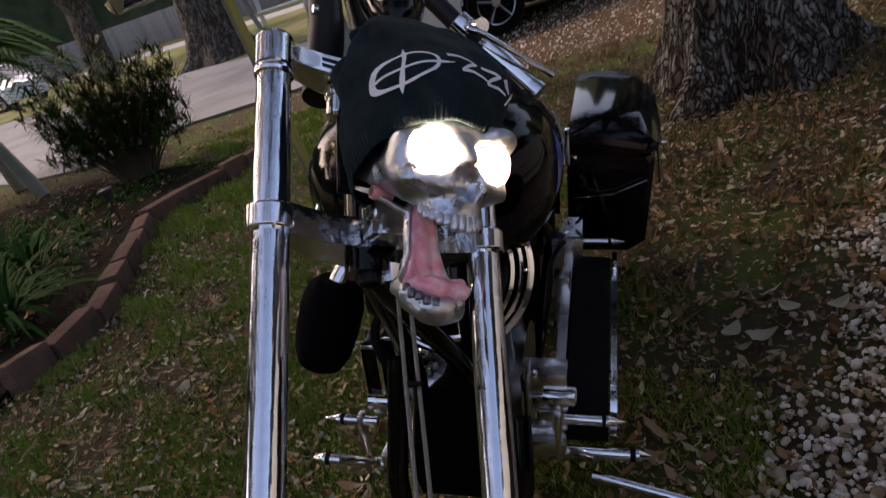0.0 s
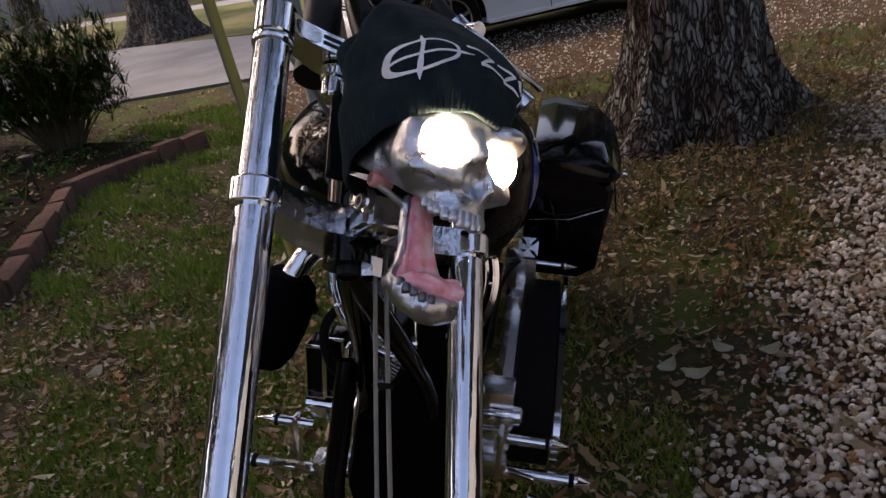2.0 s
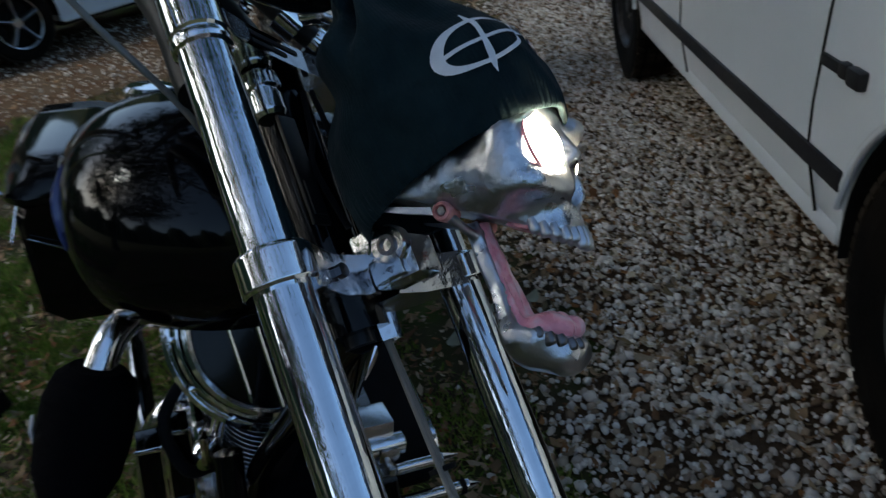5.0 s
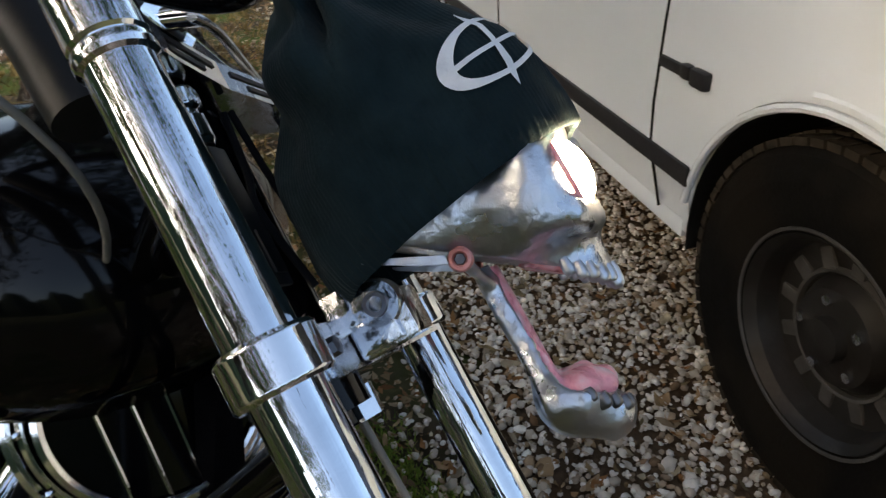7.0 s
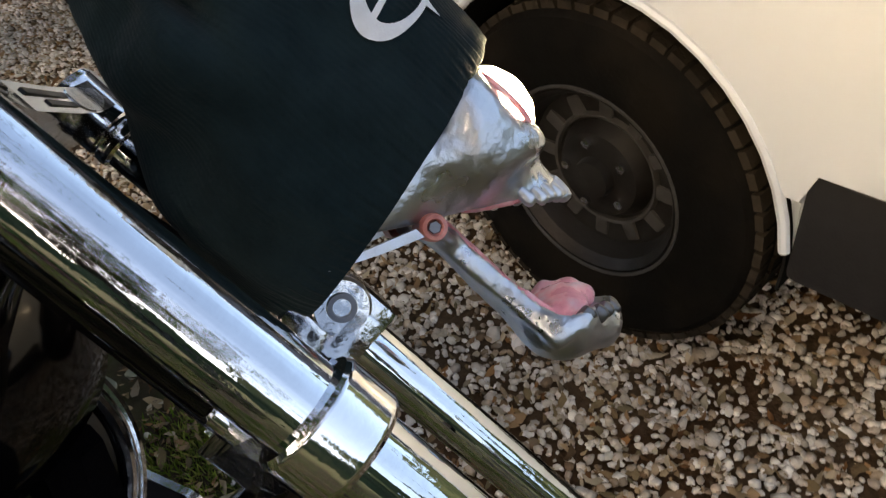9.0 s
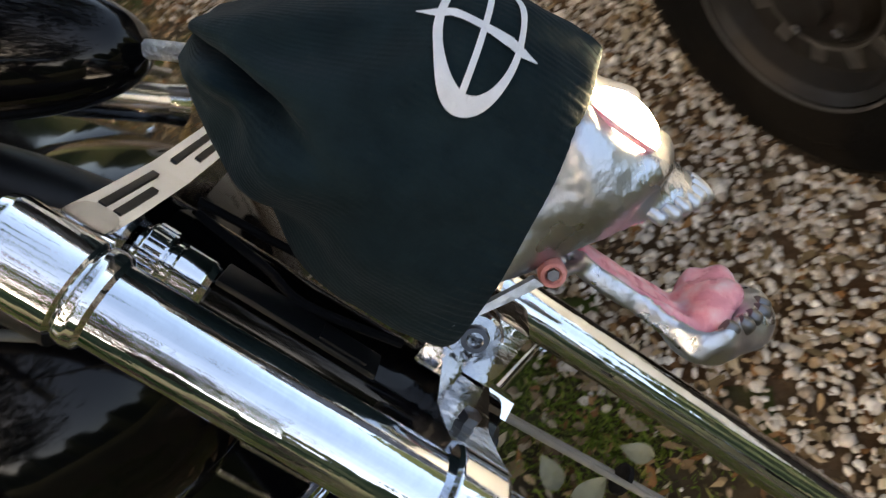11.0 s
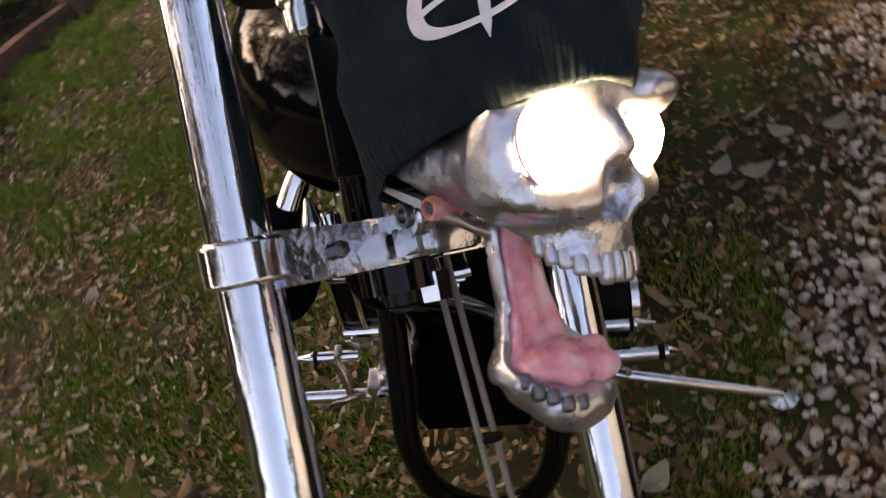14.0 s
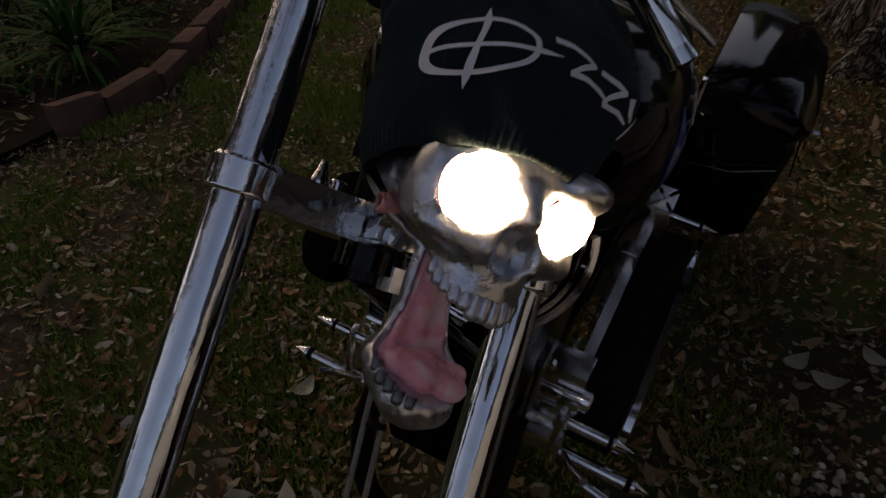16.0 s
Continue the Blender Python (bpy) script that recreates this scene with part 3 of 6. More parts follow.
c, s = tufts(34000, 0.026, lambda x, y: patchy(x, y) & (x < 0.6), (-1.9, 0.6, 0.5, 3.6))
c2, s2 = tufts(14000, 0.05, lambda x, y: patchy(x, y) & ((x > -1.9) | (y < 2.5)), (-3.2, 0.8, 3.0, 7.5))
c, s = np.concatenate([c, c2]), np.concatenate([s, s2])
scatter("grass_tufts", c, s, BLADE_V, BLADE_F, GRASS, "short green weedy grass tufts", "grass", lift=-0.006, tilt=0.35, jitter=0.1)
c, s = tufts(1500, 0.06, lambda x, y: (on_gravel(x, y) < -0.1), (0.3, 5.5, 2.0, 6.0))
scatter("dry_grass", c, s, BLADE_V, BLADE_F, DRY_GRASS, "dry yellow grass about the oak roots", "grass", lift=-0.006, tilt=0.45, jitter=0.1)


def big_leaf(at, length, turn, bend):
    """A large pale leaf with a midrib, slightly cupped."""
    rows = []
    for i in range(9):
        t = i / 8
        w = 0.30 * math.sin(math.pi * t ** 0.8) ** 0.9 + 0.01
        rows.append([(length * (t - 0.5), length * w * s, 0.012 + bend * (t - 0.5) ** 2 + abs(s) * 0.006) for s in (-1, -0.5, 0, 0.5, 1)])
    vs = [p for r in rows for p in r]
    fs = [[i * 5 + k, (i + 1) * 5 + k, (i + 1) * 5 + k + 1, i * 5 + k + 1] for i in range(8) for k in range(4)]
    m = Matrix.Translation(at) @ Matrix.Rotation(turn, 4, "Z")
    return tagged(part("fallen_leaf", (vs, fs), PALE_LEAF, m=m), "large pale green fallen leaf on the gravel", "leaf", "large fallen leaves")


for x, y, l, a, b in ((0.66, 1.76, 0.075, 0.6, 0.05), (0.71, 1.70, 0.08, -0.3, 0.08), (0.83, 1.78, 0.07, 1.9, 0.04), (0.93, 1.72, 0.07, 0.2, 0.06),
                      (0.13, 1.17, 0.07, 0.5, 0.05), (0.10, 1.10, 0.075, -0.9, 0.07), (0.17, 1.02, 0.06, 1.3, 0.05), (-0.45, 1.62, 0.07, 1.2, 0.06)):
    big_leaf((x, y, 0.006), l, a, b)

# ---- brick border of the planting bed ----
BORDER = smooth_path([(-1.05, 5.9, 0), (-1.32, 5.62, 0), (-1.55, 5.36, 0), (-1.78, 5.12, 0), (-1.76, 4.7, 0), (-1.7, 4.18, 0), (-1.66, 3.7, 0), (-1.67, 3.36, 0), (-1.83, 3.07, 0), (-2.05, 2.7, 0)], 8)
border = thing("brick_border", (-1.8, 4.5, 0), "low curved border of long worn red-brown blocks round the planting bed", "garden border", kind="structure")
brick_mesh = {}
total = [0.0]
for a, b in zip(BORDER, BORDER[1:]):
    total.append(total[-1] + (b - a).length)


def along_border(run):
    i = min(max(k for k in range(len(total)) if total[k] <= run), len(BORDER) - 2)
    return BORDER[i].lerp(BORDER[i + 1], (run - total[i]) / max(1e-6, total[i + 1] - total[i]))


run = 0.0
while run < total[-1] - 0.45:
    kind = random.randrange(4)
    length = (0.3, 0.36, 0.42, 0.22)[kind]
    if kind not in brick_mesh:
        brick_mesh[kind] = to_mesh("brick", box(length - 0.012, 0.105, 0.15, bevel=0.014), BRICK)
    p, q = along_border(run), along_border(run + length)
    d = q - p
    b = new("brick", brick_mesh[kind])
    b.parent = border
    b.matrix_local = base_of(border).inverted() @ Matrix.Translation((p.lerp(q, 0.5).x, p.lerp(q, 0.5).y, 0.032 + random.gauss(0, 0.008))) @ Matrix.Rotation(math.atan2(d.y, d.x) + random.gauss(0, 0.03), 4, "Z") @ Matrix.Rotation(random.gauss(0, 0.06), 4, "X") @ Matrix.Rotation(random.gauss(0, 0.03), 4, "Y")
    run += length
by_island(BRICK, [(0.75, 0.7, 0.7), (1.1, 1.0, 1.0), (0.9, 0.85, 0.8), (1.25, 1.15, 1.1)], True)
bed_litter = spread(2200, -4.6, -1.9, 2.5, 7.3, lambda x, y: (x < -1.98 - 0.06 * (y < 4) - np.maximum(0, y - 5.0) * -0.2) & (x < -1.98 + np.maximum(0, y - 5.0) * 0.9))
bs = rng.lognormal(math.log(0.021), 0.3, len(bed_litter))[:, None] * rng.uniform((0.8, 0.7, 0.6), (1.3, 1.15, 1.6), (len(bed_litter), 3))
scatter("leaf_litter", bed_litter, bs, LEAF_V, LEAF_F, LEAF, "dry brown leaves lying on the planting bed", "leaves", lift=0.036, tilt=0.3, jitter=0.08)
slab("planting_bed", [(-1.1, 5.95), (-1.6, 5.4), (-1.82, 5.12), (-1.8, 4.7), (-1.74, 4.18), (-1.7, 3.7), (-1.71, 3.36), (-1.87, 3.05), (-2.1, 2.5), (-6, 2.5), (-6, 7.4), (-3, 7.4)], 0.03, 0.06, MULCH, "dark mulched soil of the planting bed", "planting bed")


# ---- trees, shrubs ----
def trunk_geo(at, r, height, flare, lobes, step, lean=(0, 0), seed=0.0):
    def fn(X, Y, Z):
        zx, zy = X - at[0] - lean[0] * Z, Y - at[1] - lean[1] * Z
        a = np.arctan2(zy, zx)
        rad = r * (1 - 0.05 * Z) + flare * np.exp(-np.maximum(Z, 0) / 0.28) * (1 + 0.55 * np.cos(lobes * a + seed) + 0.25 * np.cos((lobes + 3) * a + 1 + seed))
        rad = rad * (1 + 0.07 * np.cos(3 * a + seed + Z * 0.5)) + 0.02 * np.sin(a * 22 + 5 * np.sin(Z * 2.5 + a)) * np.minimum(1, r / 0.3)
        return np.sqrt(zx * zx + zy * zy) - rad
    w = r + flare * 1.9 + 0.1
    return surface(fn, (at[0] - w, at[1] - w, -0.08), (at[0] + w + lean[0] * height, at[1] + w + lean[1] * height, height), step)


def leaf_cloud(n, centres, spread_, size, flat=0.5):
    """Many small leaves in uneven clumps."""
    c = np.array(centres)[rng.integers(0, len(centres), n)] + rng.normal(0, 1, (n, 3)) * np.array(spread_)
    a, b = rng.normal(size=(n, 3)), rng.normal(size=(n, 3))
    a /= np.linalg.norm(a, axis=1)[:, None]
    b -= a * (a * b).sum(1)[:, None]
    b /= np.linalg.norm(b, axis=1)[:, None]
    s = size * rng.uniform(0.6, 1.4, (n, 1))
    v = np.stack([c - a * s, c + b * s * flat * 0.5, c + a * s, c - b * s * flat * 0.5], 1).reshape(-1, 3)
    return v.tolist(), [[4 * i, 4 * i + 1, 4 * i + 2, 4 * i + 3] for i in range(n)]


def tree(at, r, flare, lobes, step, label, crown_r, crown_z, leaves, leaf_size, lean=(0, 0), seed=0.0):
    t = thing("oak_tree", (*at, 0), label, "tree", "oak trees")
    h = 2.6
    part("trunk", trunk_geo(at, r, h, flare, lobes, step, lean, seed), BARK, t)
    tips = []
    limbs = []
    for k in range(6):
        a = k * 1.05 + seed
        p0 = Vector((at[0] + lean[0] * h, at[1] + lean[1] * h, h - 0.35))
        p3 = p0 + Vector((math.cos(a) * crown_r * 0.7, math.sin(a) * crown_r * 0.7, crown_z - h + 0.6 * math.sin(k * 2.0)))
        pts = smooth_path([p0, p0.lerp(p3, 0.35) + Vector((0, 0, 0.5)), p0.lerp(p3, 0.7) + Vector((0.2 * math.sin(k), 0.2, 0.1)), p3], 4)
        limbs.append(tube(pts, [r * (0.62 - 0.5 * i / (len(pts) - 1)) for i in range(len(pts))], 8))
        tips += [tuple(p3), tuple(p0.lerp(p3, 0.75)), tuple(p3 + Vector((math.sin(k * 3) * 0.9, math.cos(k * 2) * 0.9, 0.7)))]
    for limb in limbs:
        part("limb", limb, BARK, t)
    part("crown", leaf_cloud(leaves, tips, (crown_r * 0.22, crown_r * 0.22, 0.55), leaf_size), SHRUB, t, smooth=0)
    return t


tree((1.86, 3.85), 0.31, 0.2, 5, 0.03, "large oak with ridged grey lichened bark beside the gravel", 5.5, 6.2, 8000, 0.24, seed=0.4)
# this oak stands out of view, added to break up the reflected sky
tree((-7.5, 3.5), 0.34, 0.2, 5, 0.06, "unseen oak added past the planting bed for reflections", 6.0, 6.4, 6000, 0.3, seed=5.1)
tree((-3.3, 17.9), 0.64, 0.3, 5, 0.07, "broad oak trunk beyond the concrete drive", 4.2, 7.0, 5000, 0.2, lean=(0.04, 0), seed=1.4)
tree((-9.4, 28.0), 0.5, 0.25, 4, 0.07, "oak on the verge across the drive", 4.0, 7.0, 3500, 0.22, lean=(0.05, 0), seed=2.4)


def blades(n, centre, reach, length, width, rise, droop, seg=4):
    """Long narrow arching leaves from a crown."""
    vs, fs = [], []
    for i in range(n):
        a = rng.uniform(0, 2 * math.pi)
        up = rng.uniform(*rise)
        l = length * rng.uniform(0.7, 1.2)
        d = Vector((math.cos(a), math.sin(a), 0))
        s = Vector((-d.y, d.x, 0))
        p = Vector(centre) + d * rng.uniform(0, reach) + Vector((0, 0, rng.uniform(-0.03, 0.03)))
        o = len(vs)
        for k in range(seg + 1):
            t = k / seg
            q = p + d * (l * t * math.cos(up)) + Vector((0, 0, l * t * math.sin(up) - droop * l * t * t))
            w = width * (1 - t) ** 0.7 * (0.5 + t if t < 0.5 else 1)
            vs += [q - s * w, q + s * w]
        fs += [[o + 2 * k, o + 2 * k + 1, o + 2 * k + 3, o + 2 * k + 2] for k in range(seg)]
    return vs, fs


def bush(at, label):
    t = thing("shrub", at, label, "shrub")
    stems, tops = [], []
    for k in range(130):
        a, r = rng.uniform(0, 6.28), 0.16 * math.sqrt(rng.uniform())
        p0 = Vector(at) + Vector((r * math.cos(a), r * math.sin(a), 0.0))
        rr = 0.62 * math.sqrt(rng.uniform())
        p2 = Vector(at) + Vector((rr * math.cos(a) * 1.1, rr * math.sin(a) * 0.85, rng.uniform(0.4, 1.2) * (1.08 - 0.45 * rr)))
        stems.append(tube(smooth_path([p0, p0.lerp(p2, 0.5) + Vector((0, 0, 0.08)), p2], 3), [0.009 - 0.0011 * i for i in range(7)], 5))
        tops += [p2, p0.lerp(p2, 0.8), p0.lerp(p2, 0.62) + Vector((0.03, 0, 0.03))]
    tagged(part("branchwork", join(*stems), TWIG, t), kind="stuff")
    part("leaves", join(*[blades(24, q, 0.03, 0.14, 0.0105, (-0.3, 1.3), 0.25, 2) for q in tops]), SHRUB, t, smooth=0)


bush((-2.32, 6.75, 0.02), "dark leggy shrub with narrow bronze-green leaves in the bed")


def palm(at, lean, height, label):
    t = thing("palm", at, label, "palm")
    top = Vector(at) + Vector((lean[0], lean[1], height))
    part("trunk", tube(smooth_path([Vector(at), Vector(at).lerp(top, 0.5) + Vector((0.05, 0, 0)), top], 5), [0.07 - 0.003 * i for i in range(11)], 10), WIRE_GREY, t)
    vs = []
    for k in range(19):
        a = 2 * math.pi * k / 19 + 0.2
        d = Vector((math.cos(a), math.sin(a), 0))
        s = Vector((-d.y, d.x, 0))
        rib = [top + d * (1.4 * u) + Vector((0, 0, 0.6 * u - 1.15 * u * u + 0.15 * math.sin(k))) for u in (0, 0.25, 0.5, 0.75, 1)]
        vs.append(tube(rib, [0.012, 0.01, 0.008, 0.006, 0.003], 5))
        for j in range(26):
            u = 0.12 + 0.88 * j / 26
            i = min(3, int(u * 4))
            p = rib[i].lerp(rib[i + 1], u * 4 - i)
            for sgn in (-1, 1):
                l = 0.36 * (1 - 0.6 * abs(u - 0.45))
                q = p + s * sgn * l * 0.8 + d * l * 0.5 - Vector((0, 0, l * 0.35))
                w = d * 0.02
                vs.append(([p - w, p + w, q], [[0, 1, 2]]))
    part("fronds", join(*vs), PALM, t, smooth=0)


palm((-3.6, 7.6, 0.0), (-0.75, 0.25), 1.75, "leaning garden palm with dark feathery fronds")
palm((-4.3, 8.6, 0.0), (-0.2, -0.1), 1.5, "garden palm with dark feathery fronds")
for x, y, z, n, l, w in ((-2.2, 3.75, 0.1, 70, 0.6, 0.02), (-2.4, 4.55, 0.08, 60, 0.55, 0.02), (-2.5, 4.2, 0.06, 60, 0.55, 0.014), (-2.6, 3.4, 0.06, 60, 0.55, 0.014), (-3.2, 4.6, 0.06, 60, 0.6, 0.014), (-2.9, 5.3, 0.06, 50, 0.5, 0.012), (-2.45, 2.8, 0.06, 50, 0.5, 0.012)):
    cycad = thing("cycad", (x, y, 0.03), "low dark green cycad in the planting bed", "plant", "cycads in the bed")
    part("crown", lathe([(-0.05, 0.03), (0.02, 0.045), (0.06, 0.03), (0.07, 0.0)], (x, y, z), (0, 0, 1), 12), TWIG, cycad)
    tagged(part("frond", blades(n, (x, y, z), 0.05, l, w, (0.15, 1.25), 0.5), PALM, cycad, smooth=0), kind="stuff")
pts = spread(420, -4.4, -1.95, 2.55, 6.6, lambda x, y: (x < -2.12 + np.maximum(0, y - 5.2) * 0.5))
cover = join(*[blades(7, (px, py, 0.04), 0.04, 0.17, 0.012, (0.2, 1.3), 0.5, 3) for px, py in pts])
tagged(part("ground_cover", cover, PALM, None, smooth=0), "dark green low plants filling the planting bed", "plants", kind="stuff")

stake = thing("garden_light", (-2.1, 5.33, 0), "small black solar garden light on a stake", "garden light")
part("stake", tube([(-2.1, 5.33, 0.0), (-2.1, 5.33, 0.2)], 0.008, 8), CAR_TRIM, stake)
part("head", lathe([(0, 0.0), (0.0, 0.03), (0.05, 0.036), (0.06, 0.055), (0.075, 0.05), (0.085, 0.0)], (-2.1, 5.33, 0.2), (0, 0, 1), 20), CAR_TRIM, stake)

# ---- pole, conduit, guy ----
pole = thing("utility_pole", (0.02, 5.75, 0), "weathered wooden utility pole beside the drive", "pole")
part("post", tube([(0.05, 5.85, -0.05), (0.05, 5.85, 2.5), (0.05, 5.85, 5.5)], [0.13, 0.125, 0.11], 20), WOOD_POST, pole)
part("conduit", tube([(-0.16, 5.75, -0.02), (-0.16, 5.75, 2.5), (-0.16, 5.75, 5.0)], 0.055, 16), POST_GREY, pole, "blue-grey galvanised conduit")
guy = thing("guy_wire", (-0.29, 2.55, 0), "slack guy wire with a yellow plastic guard", "guy wire")
g0, g1 = Vector((-0.29, 2.6, 0.0)), Vector((-0.33, 1.95, 2.2))
part("wire", tube([g0, g0.lerp(g1, 0.5), g1, g1 + (g1 - g0)], 0.009, 10), WIRE_GREY, guy)
part("guard", tube([g0 + (g1 - g0) * u + Vector((0.01, 0, 0)) for u in (0.03, 0.12, 0.3, 0.6, 1.1)], [0.012, 0.017, 0.014, 0.013, 0.013], 12), YELLOW, guy, "faded yellow plastic guard")
part("anchor", lathe([(-0.03, 0.0), (-0.03, 0.035), (0.06, 0.03), (0.09, 0.018), (0.1, 0.0)], g0, (0, -0.2, 1), 16), RUBBER, guy, "black anchor eye")


# ---- cars ----
def car(name, origin, forward, wheelbase, wheel_r, label, rim, front_len, rear_len, width, low_trim=True, spokes=5, low_z=0.25, arch=1.17, seams=(0.23, 1.15)):
    """A saloon or wagon; origin is on the ground under the rear axle's middle, forward its heading."""
    f = Vector((*forward, 0)).normalized()
    M = Matrix((f, Vector((-f.y, f.x, 0)), Vector((0, 0, 1)))).transposed().to_4x4()
    M.translation = Vector(origin)
    t = thing(name, origin, label, "car", "parked cars")
    W = width / 2
    arch_r = wheel_r * arch
    xs = sorted(set([round(-rear_len + i * (wheelbase + front_len + rear_len) / 60, 3) for i in range(61)] +
                    [round(w + arch_r * math.sin(radians(a)), 4) for w in (0, wheelbase) for a in range(-90, 91, 6)]))

    def low(x):
        z = 0.56 if low_trim and x < -arch_r else low_z
        for w in (0, wheelbase):
            if abs(x - w) < arch_r:
                z = max(z, wheel_r * 1.03 + math.sqrt(arch_r ** 2 - (x - w) ** 2))
        return z

    def top(x):
        u = (x + rear_len) / (wheelbase + rear_len + front_len)
        return 1.0 + 0.1 * math.sin(math.pi * min(1, u * 1.1)) - 0.22 * max(0, u - 0.8) / 0.2 - 0.1 * max(0, 0.06 - u) / 0.06

    rings = []
    for x in xs:
        u = (x + rear_len) / (wheelbase + rear_len + front_len)
        nose = 1 - 0.25 * max(0, (u - 0.93) / 0.07) ** 2 - 0.16 * max(0, (0.05 - u) / 0.05) ** 2
        w, zl, zt = W * nose, low(x), top(x)
        half = [(w * 0.5, zl), (w * 0.965, zl), (w * 0.985, zl + (zt - zl) * 0.22), (w, max(zl + 0.01, 0.52)), (w, max(zl + 0.02, 0.62)),
                (w * 0.985, max(zl + 0.03, 0.8)), (w * 0.955, zt - 0.03), (w * 0.9, zt), (w * 0.5, zt + 0.03)]
        rings.append([M @ Vector((x, y, z)) for y, z in half] + [M @ Vector((x, -y, z)) for y, z in half[::-1]])
    part("body", loft(rings), CAR_WHITE, t, smooth=28)
    # glass house
    cx = [(-rear_len * 0.75, 0.0), (-rear_len * 0.35, 1.0), (wheelbase * 0.55, 1.0), (wheelbase * 0.95, 0.0)]
    gl = []
    for x, h in cx:
        z0, z1 = top(x) - 0.02, top(x) + 0.02 + 0.45 * h
        gl.append([M @ Vector(p) for p in ((x, W * 0.9, z0), (x, W * 0.72, z1), (x, 0, z1 + 0.02), (x, -W * 0.72, z1), (x, -W * 0.9, z0))])
    part("windows", loft(gl), GLASS, t, "dark tinted windows", smooth=20)
    roof = []
    for x, drop in ((-rear_len * 0.45, 0.05), (-rear_len * 0.35, 0.0), (0.3, -0.03), (wheelbase * 0.3, -0.03), (wheelbase * 0.55, 0.0), (wheelbase * 0.59, 0.05)):
        z = max(top(cx[1][0]), top(cx[2][0])) + 0.49 - drop
        roof.append([M @ Vector((x, y, z + h)) for y, h in ((W * 0.74, -0.04), (W * 0.72, 0.01), (W * 0.5, 0.035), (0, 0.045), (-W * 0.5, 0.035), (-W * 0.72, 0.01), (-W * 0.74, -0.04), (0, -0.03))])
    part("roof", loft(roof), CAR_WHITE, t, smooth=40)
    for sy in (-1, 1):
        for (xa, _), (xb, _) in ((cx[1], cx[0]), (cx[2], cx[3])):
            part("pillar", tube([M @ Vector((xa, sy * W * 0.72, top(xa) + 0.47)), M @ Vector((xb, sy * W * 0.74, top(xb) + 0.02))], 0.035, 10), CAR_WHITE, t)
    part("underbody", join(box(wheelbase + rear_len + front_len - 0.5, W * 1.5, 0.3, ((wheelbase + front_len - rear_len) / 2, 0, 0.42), m=M),
                           box(wheelbase - 2 * arch_r - 0.05, W * 1.8, 0.12, (wheelbase / 2, 0, low_z + 0.01), m=M)), CAR_UNDER, t, smooth=0)
    if low_trim:
        for s in (1, -1):
            part("side_moulding", box(wheelbase - 2 * arch_r + 0.05, 0.012, 0.045, (wheelbase / 2, s * (W + 0.002), 0.51), 0.005, M), CAR_TRIM, t, "black rubber side moulding")
            part("bumper_corner", box(rear_len - arch_r - 0.02, 0.05, 0.2, (-(rear_len + arch_r) / 2 + 0.01, s * (W - 0.03), 0.465), 0.02, M), CAR_TRIM, t, "black plastic bumper corner")
    for s in (1, -1):
        part("sill", box(wheelbase - 2 * arch_r - 0.04, 0.03, 0.05, (wheelbase / 2, s * (W * 0.955), low_z + 0.005), 0.012, M), CAR_WHITE, t)
        for w in (0, wheelbase):
            arc = [M @ Vector((w + arch_r * math.sin(radians(a)), s * (W * 0.995), wheel_r * 1.03 + arch_r * math.cos(radians(a)))) for a in range(-82, 83, 8)]
            part("arch_lip", tube(arc, 0.009, 8), CAR_WHITE, t)
            well = [[M @ Vector((w + r * math.sin(radians(a)), s * y, wheel_r * 1.03 + r * math.cos(radians(a)))) for y, r in ((W * 0.975, arch_r - 0.003), (W * 0.4, arch_r - 0.003), (W * 0.4, arch_r - 0.008), (W * 0.975, arch_r - 0.008))] for a in range(-96, 97, 8)]
            part("wheel_well", loft(well), CAR_UNDER, t, "dark wheel well liner")
            part("well_wall", box(arch_r * 1.9, 0.01, arch_r, (w, s * W * 0.42, wheel_r * 1.03 + arch_r * 0.35), m=M), CAR_UNDER, t)
        for x in (arch_r + seams[0], arch_r + seams[1]):
            seam = [M @ Vector((x - 0.02 * (z < 0.45), s * (W * k + 0.001), z)) for z, k in ((low_z + 0.02, 0.975), (0.52, 1.0), (0.62, 1.0), (0.8, 0.985), (0.98, 0.958))]
            part("door_seam", tube(seam, 0.0035, 6), CAR_UNDER, t, "dark door gap")
            hx = x - 0.1
            part("door_handle", join(box(0.13, 0.012, 0.024, (hx + 0.03, s * (W * 0.99 + 0.003), 0.712), 0.005, M), box(0.055, 0.022, 0.036, (hx - 0.06, s * (W * 0.99 + 0.008), 0.715), 0.008, M), box(0.03, 0.02, 0.03, (hx - 0.01, s * (W * 0.99 + 0.006), 0.716), 0.006, M)), CAR_TRIM, t, "black plastic pull handle")
    part("bumper", box(0.16, W * 1.56, 0.2, (-rear_len - 0.03, 0, 0.45), 0.05, M), CAR_WHITE, t, "white rear bumper")
    nx = wheelbase + front_len
    bow = []
    for k in range(17):
        u = -1 + k / 8
        y, x = u * W * 0.97, nx + 0.07 - 0.3 * abs(u) ** 3.2
        bow.append([M @ Vector((x + o, y, z)) for o, z in ((-0.16, 0.26), (-0.02, 0.24), (0.0, 0.3), (0.035, 0.4), (0.04, 0.47), (0.015, 0.52), (-0.16, 0.53))])
    part("bumper", loft(bow), CAR_WHITE, t, "rounded white front bumper", smooth=50)
    for y0, y1 in ((-0.55, -0.42), (-0.3, 0.3), (0.42, 0.55)):
        part("air_intake", box(0.02, (y1 - y0) * W, 0.055, (nx + 0.045, (y0 + y1) / 2 * W, 0.325), 0.008, M), CAR_UNDER, t, "dark lower air intake")
